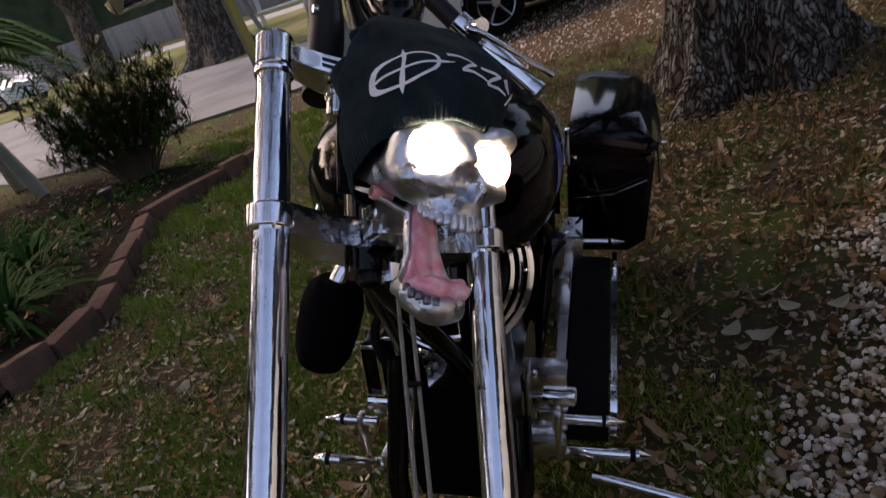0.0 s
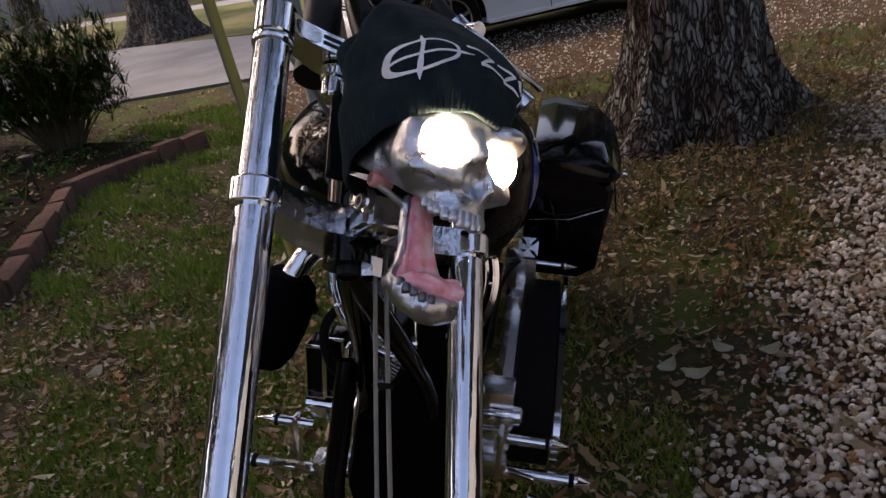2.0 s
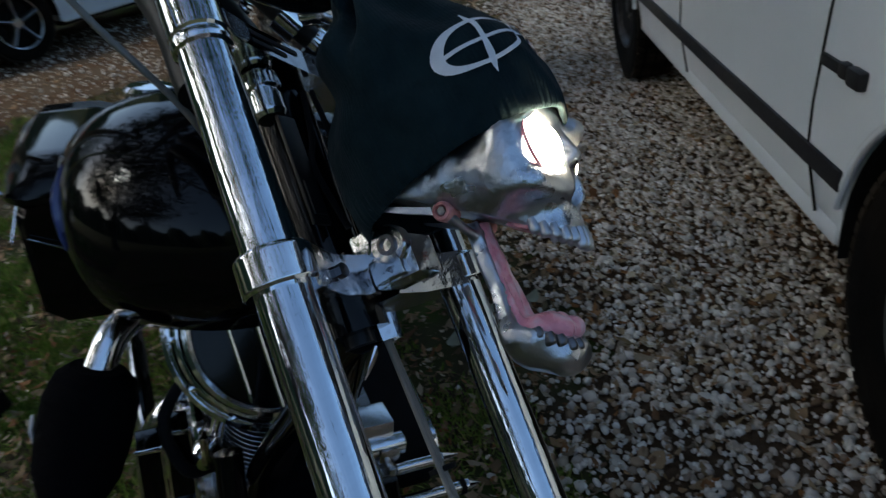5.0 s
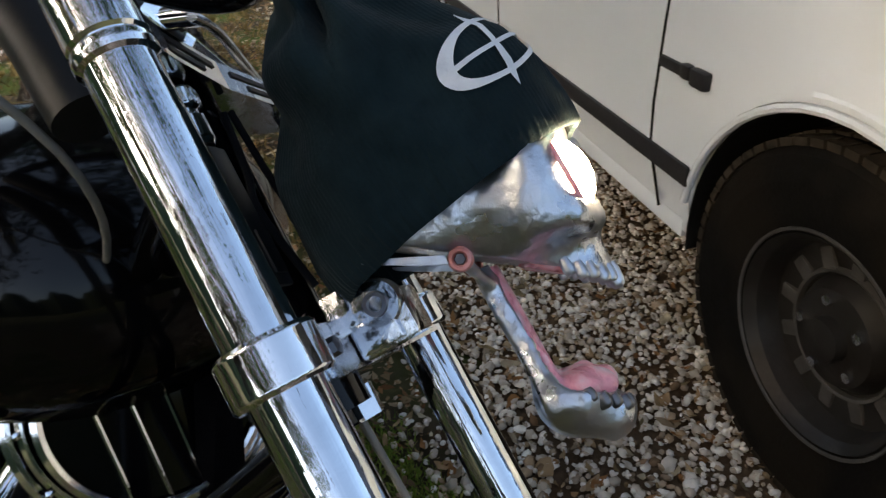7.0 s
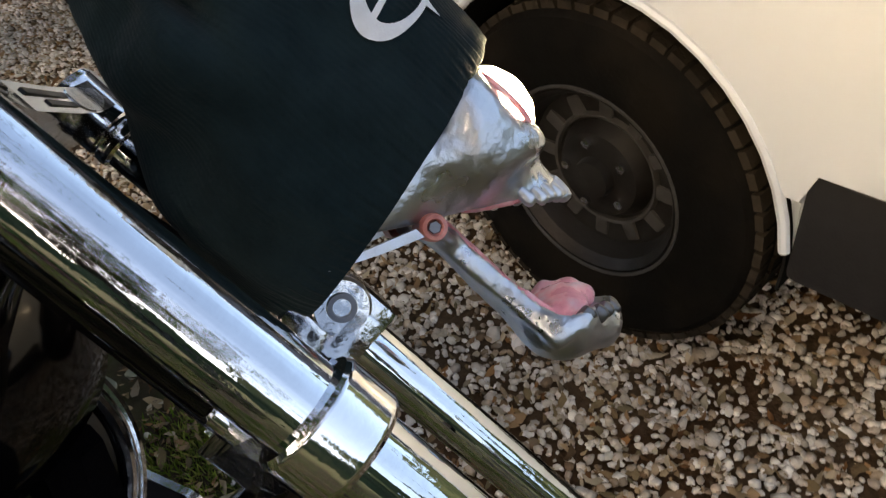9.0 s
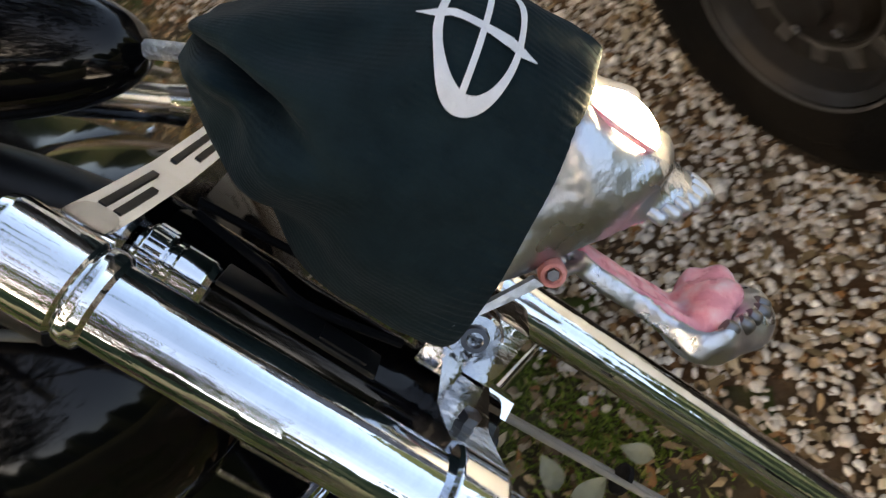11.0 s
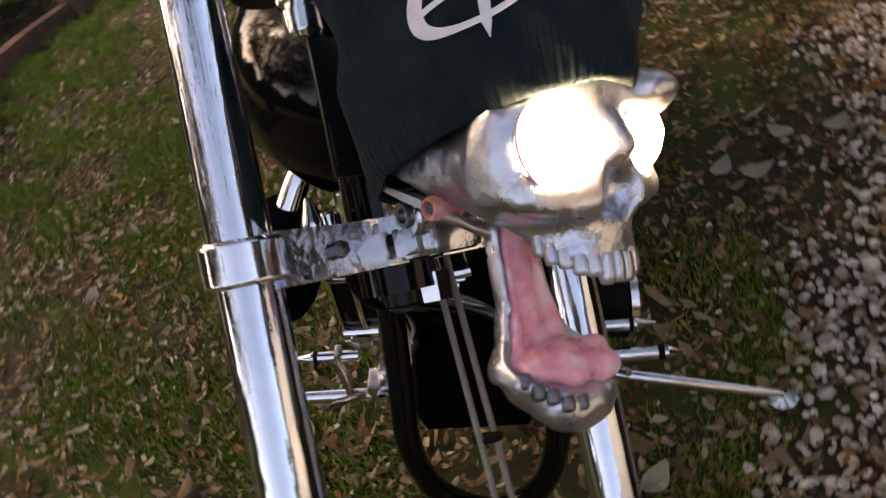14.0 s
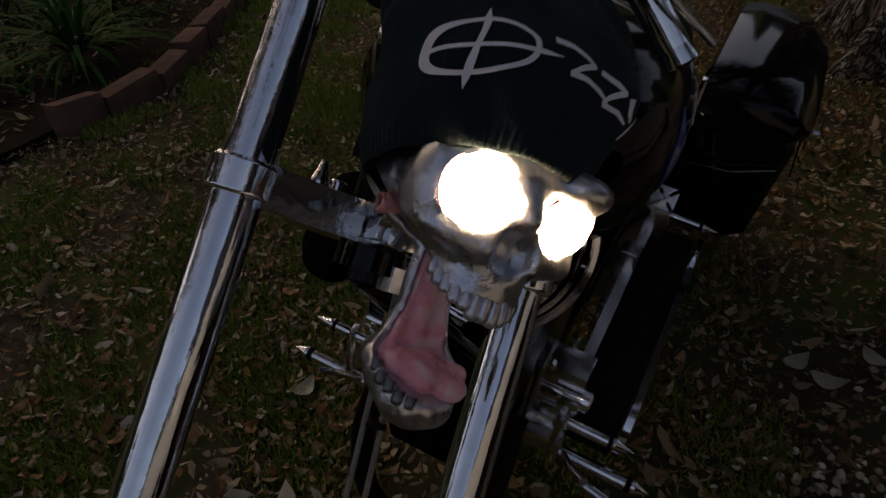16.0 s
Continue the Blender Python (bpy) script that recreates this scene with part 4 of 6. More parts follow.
    for k in range(4):
        part("grille_slat", box(0.05, W * 0.9, 0.014, (nx - 0.005 - 0.01 * k, 0, 0.6 + 0.033 * k), 0.004, M), CAR_UNDER, t, "dark grille slat")
    for s in (1, -1):
        part("headlight", box(0.12, W * 0.36, 0.12, (nx - 0.06, s * W * 0.68, 0.655), 0.03, M), ALLOY, t, "clear headlight")
    axis = M.to_3x3() @ Vector((0, 1, 0))
    for w in (0, wheelbase):
        for s in (1, -1):
            c = M @ Vector((w, s * (W - 0.12), wheel_r))
            ax = axis * s
            tw = 0.1
            g = 1.0 if spokes else 0.84
            prof = [(-tw, wheel_r * 0.66 * g), (-tw, wheel_r * 0.93), (-tw * 0.75, wheel_r), (tw * 0.75, wheel_r), (tw, wheel_r * 0.93), (tw * 1.02, wheel_r * 0.8), (tw * 0.9, wheel_r * 0.66 * g), (-tw, wheel_r * 0.66 * g)]
            wh = part("wheel", lathe(prof, c, ax, 48), TYRE, t, "dusty black tyre")
            blocks = []
            for k in range(60):
                a = 2 * math.pi * k / 60
                sd, up, _ = frame_along(ax)
                d = sd * math.cos(a) + up * math.sin(a)
                q = ax.cross(d)
                mm = Matrix((ax, q, d)).transposed().to_4x4()
                mm.translation = c + d * (wheel_r - 0.002)
                for off, wd in ((-0.076, 0.036), (-0.026, 0.042), (0.026, 0.042), (0.076, 0.036)):
                    blocks.append(box(wd, wheel_r * 0.082, 0.014, (off, 0.006 * math.copysign(1, off), -0.004 * (abs(off) > 0.05)), m=mm))
            tagged(part("tread", join(*blocks), TREAD, wh, "dusty tread blocks", smooth=0), kind="stuff")
            g = 1.0 if spokes else 0.84
            part("rim", lathe([(0.075, wheel_r * 0.67 * g), (0.09, wheel_r * 0.65 * g), (0.07, wheel_r * 0.6 * g), (0.03, wheel_r * 0.56 * g), (0.02, wheel_r * 0.3), (0.05, wheel_r * 0.25), (0.055, wheel_r * 0.12), (0.075, wheel_r * 0.11), (0.08, 0.0)], c, ax, 40), CAR_UNDER if spokes else rim, wh)
            sd, up, _ = frame_along(ax)
            if spokes:
                bits = []
                for k in range(spokes):
                    a = 2 * math.pi * k / spokes + 0.3
                    d = sd * math.cos(a) + up * math.sin(a)
                    bits.append(tube([c + ax * 0.07 + d * wheel_r * 0.12, c + ax * 0.075 + d * wheel_r * 0.4, c + ax * 0.07 + d * wheel_r * 0.62], [0.034, 0.036, 0.046], 10, flat=0.45))
                for bit in bits:
                    part("spoke", bit, rim, wh, "bright alloy spoke")
                part("rim_edge", lathe([(0.07, wheel_r * 0.62), (0.09, wheel_r * 0.63), (0.095, wheel_r * 0.66), (0.08, wheel_r * 0.675)], c, ax, 48), rim, wh, "bright alloy rim edge")
                part("hub_cap", lathe([(0.06, wheel_r * 0.15), (0.085, wheel_r * 0.14), (0.09, 0.0)], c, ax, 24), rim, wh)
            else:
                for k in range(12):
                    a = 2 * math.pi * k / 12
                    d = sd * math.cos(a) + up * math.sin(a)
                    mm = Matrix((d, ax.cross(d), ax)).transposed().to_4x4()
                    mm.translation = c + ax * 0.026 + d * wheel_r * 0.39
                    part("slot", box(wheel_r * 0.115, wheel_r * 0.085, 0.012, bevel=0.005, m=mm), WORN_STEEL, wh, "grey steel slot in the wheel disc")
                part("rim_flange", lathe([(0.084, wheel_r * 0.555), (0.093, wheel_r * 0.56), (0.094, wheel_r * 0.575), (0.086, wheel_r * 0.58)], c, ax, 48), WORN_STEEL, wh, "worn rolled edge of the steel rim")
                part("disc_ring", lathe([(0.022, wheel_r * 0.315), (0.032, wheel_r * 0.32), (0.034, wheel_r * 0.335), (0.022, wheel_r * 0.345)], c, ax, 48), WORN_STEEL, wh, "raised ring of the wheel disc")
                for k in range(5):
                    part("wheel_nut", lathe([(0, 0.011), (0.016, 0.01), (0.018, 0.0)], c + ax * 0.045 + (sd * math.cos(k * 1.2566) + up * math.sin(k * 1.2566)) * wheel_r * 0.2, ax, 6), SATIN, wh)
    return t


bdir = Vector((0.719, 0.695))
bl = Vector((-0.695, 0.719))
near = Vector((0.80, 0.60)) + bdir * 0.075 + bl * 0.09
mid = near - bl * 0.86
car("parked_car", (mid.x, mid.y, 0), bdir, 2.80, 0.355, "white saloon car with black side mouldings on the gravel", STEEL_WHEEL, 0.95, 1.15, 1.76, True, 0, 0.355, 1.12, (0.135, 1.2))
adir = Vector((-0.965, -0.26)).normalized()
amid = Vector((1.35, 7.75)) - adir * 2.7 + Vector((-adir.y, adir.x)) * -0.85
car("parked_car", (amid.x, amid.y, 0), adir, 2.7, 0.33, "white saloon car with star-spoked wheels across the gravel", ALLOY, 0.85, 1.0, 1.75, False, 5)
car("parked_car", (-15.2, 31.5, 0), (0.75, -0.66), 2.6, 0.33, "white car parked far off beside the drive", ALLOY, 0.8, 0.9, 1.7, False, 5)

# ---- distance ----
fence = thing("board_fence", (-8, 50, 0), "long grey board fence across the street", "fence", kind="structure")
fx = Vector((0.9, -0.42, 0)).normalized()
board = to_mesh("board", box(0.28, 0.03, 1.9, (0, 0, 0.95), 0.004), FENCE)
for k in range(110):
    o = new("board", board)
    o.parent = fence
    o.matrix_local = Matrix.Translation(Vector((-22, 8.5, 0)) + fx * 0.3 * k) @ Matrix.Rotation(math.atan2(fx.y, fx.x), 4, "Z")
by_island(FENCE, [(0.8, 0.8, 0.8), (1.1, 1.1, 1.1), (0.95, 0.93, 0.9)], True)
gate = thing("white_rail_fence", (-1.5, 26, 0), "white painted rail fence by the street", "fence")
for k in range(4):
    part("post", box(0.14, 0.14, 1.2, (-3.2 + 1.6 * k, 26.5 - 0.7 * k, 0.6), 0.01), FAR_WALL, gate)
for z in (0.45, 1.0):
    part("rail", tube([(-3.3, 26.5, z), (1.8, 24.3, z)], 0.06, 8), FAR_WALL, gate)
shed = thing("house", (-1, 40, 0), "rust-red house front beyond the street", "house")
part("wall", box(9, 0.3, 3.0, (2, 41, 1.5)), RUST_RED, shed)
part("roof", box(9.6, 3.0, 0.2, (2, 42, 3.15), 0.03), CONCRETE, shed)


def tree_line():
    """A ragged ring of far trees closing the place, mostly unseen, to darken reflections."""
    vs, fs = [], []
    n, rows = 180, 5
    for j in range(rows):
        for i in range(n):
            a = 2 * math.pi * i / n
            r = 60 + 3 * math.sin(i * 0.7) + 1.5 * j
            z = (j / (rows - 1)) * (19 + 4 * math.sin(i * 0.61) + 1.6 * math.sin(i * 1.7 + 1) + rng.uniform(-0.8, 0.8)) - 0.5
            vs.append((r * math.cos(a), r * math.sin(a) + 5, z))
    for j in range(rows - 1):
        for i in range(n):
            fs.append([j * n + i, j * n + (i + 1) % n, (j + 1) * n + (i + 1) % n, (j + 1) * n + i])
    return vs, fs


tagged(part("backdrop", tree_line(), FAR_TREES), "backdrop ring of dark far trees, mostly unseen, added round the yard", "trees", kind="structure")

# ---- motorcycle ----
bike = thing("motorcycle", (0.0, 1.4, 0.0), "black and chrome custom motorcycle leaning on its side stand", "motorcycle")


def fk(x, y, z):
    """A place in the fork's frame."""
    return FORK @ Vector((x, y, z))


def bd(x, y, z):
    """A place in the frame of the leaning machine."""
    return BODY @ Vector((x, y, z))


F_UP, F_LEFT, F_BACK = f_up, f_left, f_back
AXLE = -0.90
T = 0.13
for sx in (-1, 1):
    x = sx * T
    part("fork_tube", lathe([(AXLE - 0.03, 0.0), (AXLE - 0.03, 0.02), (AXLE + 0.06, 0.027), (-0.42, 0.027), (-0.41, 0.0205), (0.0, 0.0205), (0.17, 0.0195), (0.176, 0.0195)], fk(x, 0, 0), F_UP, 48), TUBE_CHROME, bike, "chrome fork tube with fine lengthwise scratches")
    part("fork_cap", lathe([(0.172, 0.0195), (0.174, 0.0222), (0.178, 0.0228), (0.182, 0.0222), (0.184, 0.0205), (0.186, 0.0222), (0.221, 0.0222), (0.2255, 0.0205), (0.227, 0.017), (0.2275, 0.0)], fk(x, 0, 0), F_UP, 40), CHROME, bike, "chrome fork cap with a ring")
    part("lower_clamp", lathe([(-0.0155, 0.0), (-0.0155, 0.0258), (-0.0132, 0.0275), (0.0102, 0.0275), (0.0125, 0.0258), (0.0125, 0.0)], fk(x, 0, 0), F_UP, 40), CHROME, bike, "polished fork clamp")
    # arm of the lower yoke
    part("yoke_arm", loft([[fk(sx * q, y, z) for y, z in ((y0, -0.02), (y1, -0.02), (y1, 0.014), (y0, 0.014))] for q, y0, y1 in ((T - 0.016, -0.02, 0.022), (0.095, -0.012, 0.036), (0.06, 0.0, 0.066), (0.015, 0.0, 0.085))]), CAST_CHROME, bike, "pitted chrome yoke arm", smooth=25)
    for q, y, h, r in ((0.066, 0.033, 0.024, 0.008), (0.045, 0.05, 0.014, 0.009)):
        prof = [(0.012, 0.0), (0.012, r), (0.014 + h * 0.25, r), (0.014 + h, r * 0.35), (0.014 + h, 0.0)] if r < 0.0085 else [(0.012, 0.0), (0.012, r), (0.012 + h, r), (0.014 + h, r * 0.8), (0.014 + h, 0.0)]
        part("yoke_bolt", lathe(prof, fk(sx * q, y, 0), F_UP, 16), CHROME, bike)
    part("pinch_bolt", lathe([(0, 0.006), (0.006, 0.006), (0.007, 0.0)], fk(sx * 0.068, -0.004, -0.003), -F_BACK, 6), DARK_METAL, bike)
    # upper yoke arm with two slots
    arm = part("upper_yoke_arm", loft([[fk(sx * q, y, z) for y, z in ((y0, 0.193), (y1, 0.193), (y1, 0.216), (y0, 0.216))] for q, y0, y1 in ((T - 0.012, -0.018, 0.018), (0.1, -0.008, 0.028), (0.065, -0.004, 0.045), (0.0, 0.0, 0.062))]), CHROME, bike, "polished top yoke with milled slots", smooth=25)
    part("pad", loft([[fk(sx * q, y + o, z) for o, z in ((-0.001, 0.2045 - h), (-0.001, 0.2045 + h), (0.002, 0.2045 + h), (0.002, 0.2045 - h))] for q, y, h in ((0.112, -0.0145, 0.004), (0.106, -0.011, 0.0085), (0.1, -0.008, 0.0105), (0.09, -0.0069, 0.0105), (0.082, -0.0059, 0.009), (0.077, -0.0054, 0.005))]), SATIN, arm, "flat polished pad", smooth=30)
    for z, q1 in ((0.2085, 0.012), (0.2005, 0.03)):
        part("slot", loft([[fk(sx * q, y + o, z + h) for o, h in ((-0.0008, -0.0021), (-0.0008, 0.0021), (0.001, 0.0021), (0.001, -0.0021))] for q, y in ((0.074, -0.0049), (0.065, -0.004), (q1, -0.0005 - q1 * 0.054))]), SATIN_BLACK, arm, smooth=0)
part("steering_stem", lathe([(-0.05, 0.0), (-0.05, 0.014), (-0.028, 0.014), (-0.026, 0.024), (-0.018, 0.026), (0.02, 0.026), (0.18, 0.024), (0.2, 0.022), (0.215, 0.016), (0.225, 0.0)], fk(0, 0.045, 0), F_UP, 24), SATIN_BLACK, bike)
part("stem_nut", lathe([(-0.052, 0.0), (-0.052, 0.013), (-0.03, 0.014), (-0.028, 0.0)], fk(0.02, 0.03, 0), F_UP, 6), CHROME, bike)

# front wheel
AX = fk(0, 0, AXLE)
WR = 0.335
wheel = part("front_wheel", lathe([(0.028, WR - 0.07), (0.038, WR - 0.045), (0.043, WR - 0.025), (0.036, WR - 0.006), (0.018, WR), (-0.018, WR), (-0.036, WR - 0.006), (-0.043, WR - 0.025), (-0.038, WR - 0.045), (-0.028, WR - 0.07)], AX, F_LEFT, 64), TYRE, bike, "narrow black front tyre")
part("rim", lathe([(0.028, WR - 0.068), (0.03, WR - 0.075), (0.015, WR - 0.085), (-0.015, WR - 0.085), (-0.03, WR - 0.075), (-0.028, WR - 0.068)], AX, F_LEFT, 64), SATIN_BLACK, wheel)
part("hub", lathe([(0.07, 0.0), (0.07, 0.03), (0.05, 0.035), (0.04, 0.022), (-0.04, 0.022), (-0.05, 0.035), (-0.07, 0.03), (-0.07, 0.0)], AX, F_LEFT, 24), CHROME, wheel)
for k in range(40):
    a, b = 2 * math.pi * k / 40, 2 * math.pi * (k + (2.5 if k % 2 else -2.5)) / 40
    side = 0.045 if k % 4 < 2 else -0.045
    p = AX + F_LEFT * side + (F_UP * math.cos(a) + F_BACK * math.sin(a)) * 0.034
    q = AX + (F_UP * math.cos(b) + F_BACK * math.sin(b)) * (WR - 0.082)
    part("spoke", tube([p, q], 0.0018, 5), CHROME, wheel)
part("brake_disc", lathe([(0.062, 0.06), (0.062, 0.14), (0.066, 0.14), (0.066, 0.06)], AX, -F_LEFT, 48), SATIN, wheel)

coil = part("lock_barrel", lathe([(0.148, 0.0), (0.148, 0.012), (0.152, 0.0145), (0.168, 0.0145), (0.17, 0.0125), (0.173, 0.0125), (0.175, 0.0155), (0.188, 0.0155), (0.191, 0.013), (0.191, 0.0)], fk(-0.046, 0.022, 0), F_UP, 32), CHROME, bike, "knurled chrome steering lock barrel")
for k in range(20):
    a = 2 * math.pi * k / 20
    part("knurl", tube([fk(-0.046 + 0.0152 * math.cos(a), 0.022 + 0.0152 * math.sin(a), z) for z in (0.1765, 0.1865)], 0.0014, 5), CHROME, coil)

# cables down to the wheel, cable to the engine, hose
part("brake_cable", tube(smooth_path([fk(0.05, 0.05, -0.02), fk(0.06, 0.045, -0.2), fk(0.07, 0.035, -0.42), fk(0.075, 0.02, -0.65), fk(0.09, 0.0, -0.85)], 6), 0.0028, 10), HOSE, bike, "grey sleeved cable")
part("speedometer_cable", tube(smooth_path([fk(0.03, 0.04, -0.02), fk(0.039, 0.036, -0.2), fk(0.05, 0.028, -0.42), fk(0.058, 0.018, -0.65), fk(0.075, 0.0, -0.85)], 6), 0.0026, 10), HOSE, bike, "grey sleeved cable")
part("cable_tie", lathe([(0, 0.0), (0, 0.0125), (0.004, 0.0125), (0.004, 0.0)], fk(0.048, 0.041, -0.17), F_UP, 12), RUBBER, bike)
part("throttle_cable", tube(smooth_path([(-0.155, 1.36, 1.26), (-0.12, 1.262, 1.112), (-0.063, 1.205, 0.972), (-0.03, 1.3, 0.82), (-0.1, 1.42, 0.62)], 6), 0.0034, 10), HOSE, bike, "grey-green control cable")

for pts, r in (((fk(0.012, 0.012, 0.185), fk(0.016, 0.01, 0.13), fk(0.008, 0.0, 0.07), fk(-0.006, -0.012, 0.03)), 0.0036), ((fk(-0.002, 0.012, 0.18), fk(-0.014, 0.012, 0.13), fk(-0.026, 0.012, 0.1), fk(-0.02, 0.004, 0.04)), 0.0036)):
    part("wiring_loom", tube(smooth_path(pts, 5), r * 0.8, 8), RUBBER, bike, "dusty black wiring below the cap")
part("stop_plate", join(box(0.022, 0.004, 0.1, (-0.04, 0.014, 0.097), 0.0015, FORK), box(0.016, 0.002, 0.03, (-0.041, 0.011, 0.07), 0.0008, FORK)), SATIN_BLACK, bike, "flat black steering stop plate")
# handlebar: two fat risers, then bars out to the grips
for sx in (-1, 1):
    riser = smooth_path([fk(sx * 0.05, 0.075, 0.205), fk(sx * 0.048, 0.078, 0.23), fk(sx * 0.04, 0.088, 0.29), fk(sx * 0.032, 0.11, 0.355), fk(sx * 0.03, 0.14, 0.44), fk(sx * 0.03, 0.17, 0.525)], 6)
    part("riser", tube(riser, 0.025, 24), SATIN_BLACK, bike, "matt black handlebar riser")
    part("riser_bolt", lathe([(0.018, 0.007), (0.025, 0.007), (0.026, 0.0)], fk(sx * 0.036, 0.08, 0.34), F_LEFT * sx, 12), CHROME, bike)
    pts = smooth_path([fk(sx * 0.02, 0.172, 0.53), fk(sx * 0.07, 0.168, 0.525), fk(sx * 0.14, 0.14, 0.47), fk(sx * 0.19, 0.118, 0.405), fk(sx * 0.22, 0.11, 0.375)], 6)
    part("handlebar", tube(pts, 0.0155, 18), SATIN_BLACK, bike, "matt black handlebar")
    g, d = pts[-1], (pts[-1] - pts[-2]).normalized()
    part("grip", lathe([(0, 0.0), (0, 0.02), (0.01, 0.021), (0.1, 0.019), (0.12, 0.021), (0.125, 0.0)], g, d, 24), CHROME, bike, "chrome hand grip")
    part("perch", join(lathe([(-0.05, 0.0155), (-0.05, 0.024), (-0.02, 0.024), (-0.02, 0.0155)], g, d, 20), tube([g - d * 0.035, g - d * 0.03 - F_BACK * 0.05 - F_UP * 0.02], 0.012, 12)), CHROME, bike, "chrome lever perch")
    lever = smooth_path([fk(sx * 0.17, 0.06, 0.36), fk(sx * 0.2, 0.055, 0.35), fk(sx * 0.27, 0.068, 0.338), fk(sx * 0.33, 0.08, 0.33)], 5)
    part("lever", tube(lever, [0.010] * 3 + [0.008] * (len(lever) - 4) + [0.009], 12, flat=0.6), SATIN, bike, "polished hand lever")

# bullet gauge on the bars
gt, ga = fk(0.008, -0.054, 0.246), (F_LEFT * 0.03 + F_BACK * 0.115 + F_UP * 0.165).normalized()
gauge = part("gauge_housing", lathe([(0.15 * k / 24, 0.045 * math.sqrt(1 - (1 - k / 24) ** 2.2)) for k in range(25)], gt, ga, 64), GLOSS_BLACK, bike, "glossy black bullet gauge housing")
part("gauge_ring", lathe([(0.148, 0.0452), (0.15, 0.048), (0.165, 0.048), (0.168, 0.043), (0.166, 0.0)], gt, ga, 36), CHROME, gauge, "chrome bezel")
part("gauge_cable", tube(smooth_path([gt + ga * 0.005, gt - ga * 0.03 - F_UP * 0.006, fk(0.012, -0.07, 0.215), fk(0.02, -0.05, 0.16)], 5), 0.0055, 10), BRAID, bike, "braided steel gauge cable")

# ---- headlight in the shape of a bone face ----


# the face is turned a little to the bike's left
HEAD = FORK @ Matrix.Translation((0, -0.04, 0)) @ Matrix.Rotation(radians(7), 4, "Z") @ Matrix.Translation((0, 0.04, 0))
H_LEFT, H_FRONT, H_UP = HEAD.to_3x3() @ Vector((1, 0, 0)), HEAD.to_3x3() @ Vector((0, -1, 0)), HEAD.to_3x3() @ Vector((0, 0, 1))


def mouth_z(y):
    """Height of the open mouth's upper edge: it falls from the hinge to the front teeth."""
    return 0.037 + 0.72 * (y + 0.041)


def face_solid(X, Y, Z):
    A = np.abs(X)
    d = d_ball(X, Y, Z, (0, -0.092, 0.056), (0.058, 0.082, 0.062))
    d = blend(d, d_rod(A, Y, Z, (0.026, -0.045, 0.044), (0.034, -0.138, 0.022), 0.018, 0.024), 0.03)
    d = blend(d, d_ball(X, Y, Z, (0, -0.135, 0.014), (0.05, 0.042, 0.04)), 0.022)
    d = blend(d, d_rod(A, Y, Z, (0.0, -0.174, 0.051), (0.036, -0.168, 0.05), 0.0085), 0.012)
    d = blend(d, d_rod(A, Y, Z, (0.053, -0.146, 0.038), (0.052, -0.142, 0.004), 0.0045), 0.032)
    d = blend(d, d_rod(A, Y, Z, (0.012, -0.17, -0.009), (0.05, -0.155, -0.006), 0.0075), 0.016)
    d = blend(d, d_ball(X, Y, Z, (0, -0.138, -0.03), (0.034, 0.03, 0.032)), 0.012)
    d = blend(d, d_rod(X, Y, Z, (0, -0.174, 0.034), (0, -0.18, 0.016), 0.007), 0.008)
    d = carve(d, d_ball(A, Y, Z, (0.0345, -0.19, 0.022), (0.0265, 0.034, 0.0265)), 0.003)
    d = carve(d, d_ball(X, Y, Z, (0.048, -0.188, 0.021), (0.022, 0.026, 0.0225)), 0.004)
    d = carve(d, d_ball(A, Y, Z, (0.0055, -0.184, -0.01), (0.012, 0.022, 0.0175)), 0.003)
    d = carve(d, d_ball(A, Y, Z, (0.056, -0.142, -0.026), (0.02, 0.024, 0.015)), 0.01)
    d = blend(d, d_ball(X, Y, Z, (0.039, -0.168, 0.045), (0.025, 0.026, 0.014)), 0.006)
    d = np.maximum(d, (mouth_z(Y) + 0.006 - Z) / 1.23)
    return d + 0.0006 * lumps(X, Y, Z, 110) + 0.0003 * lumps(X, Y, Z, 330, 3)


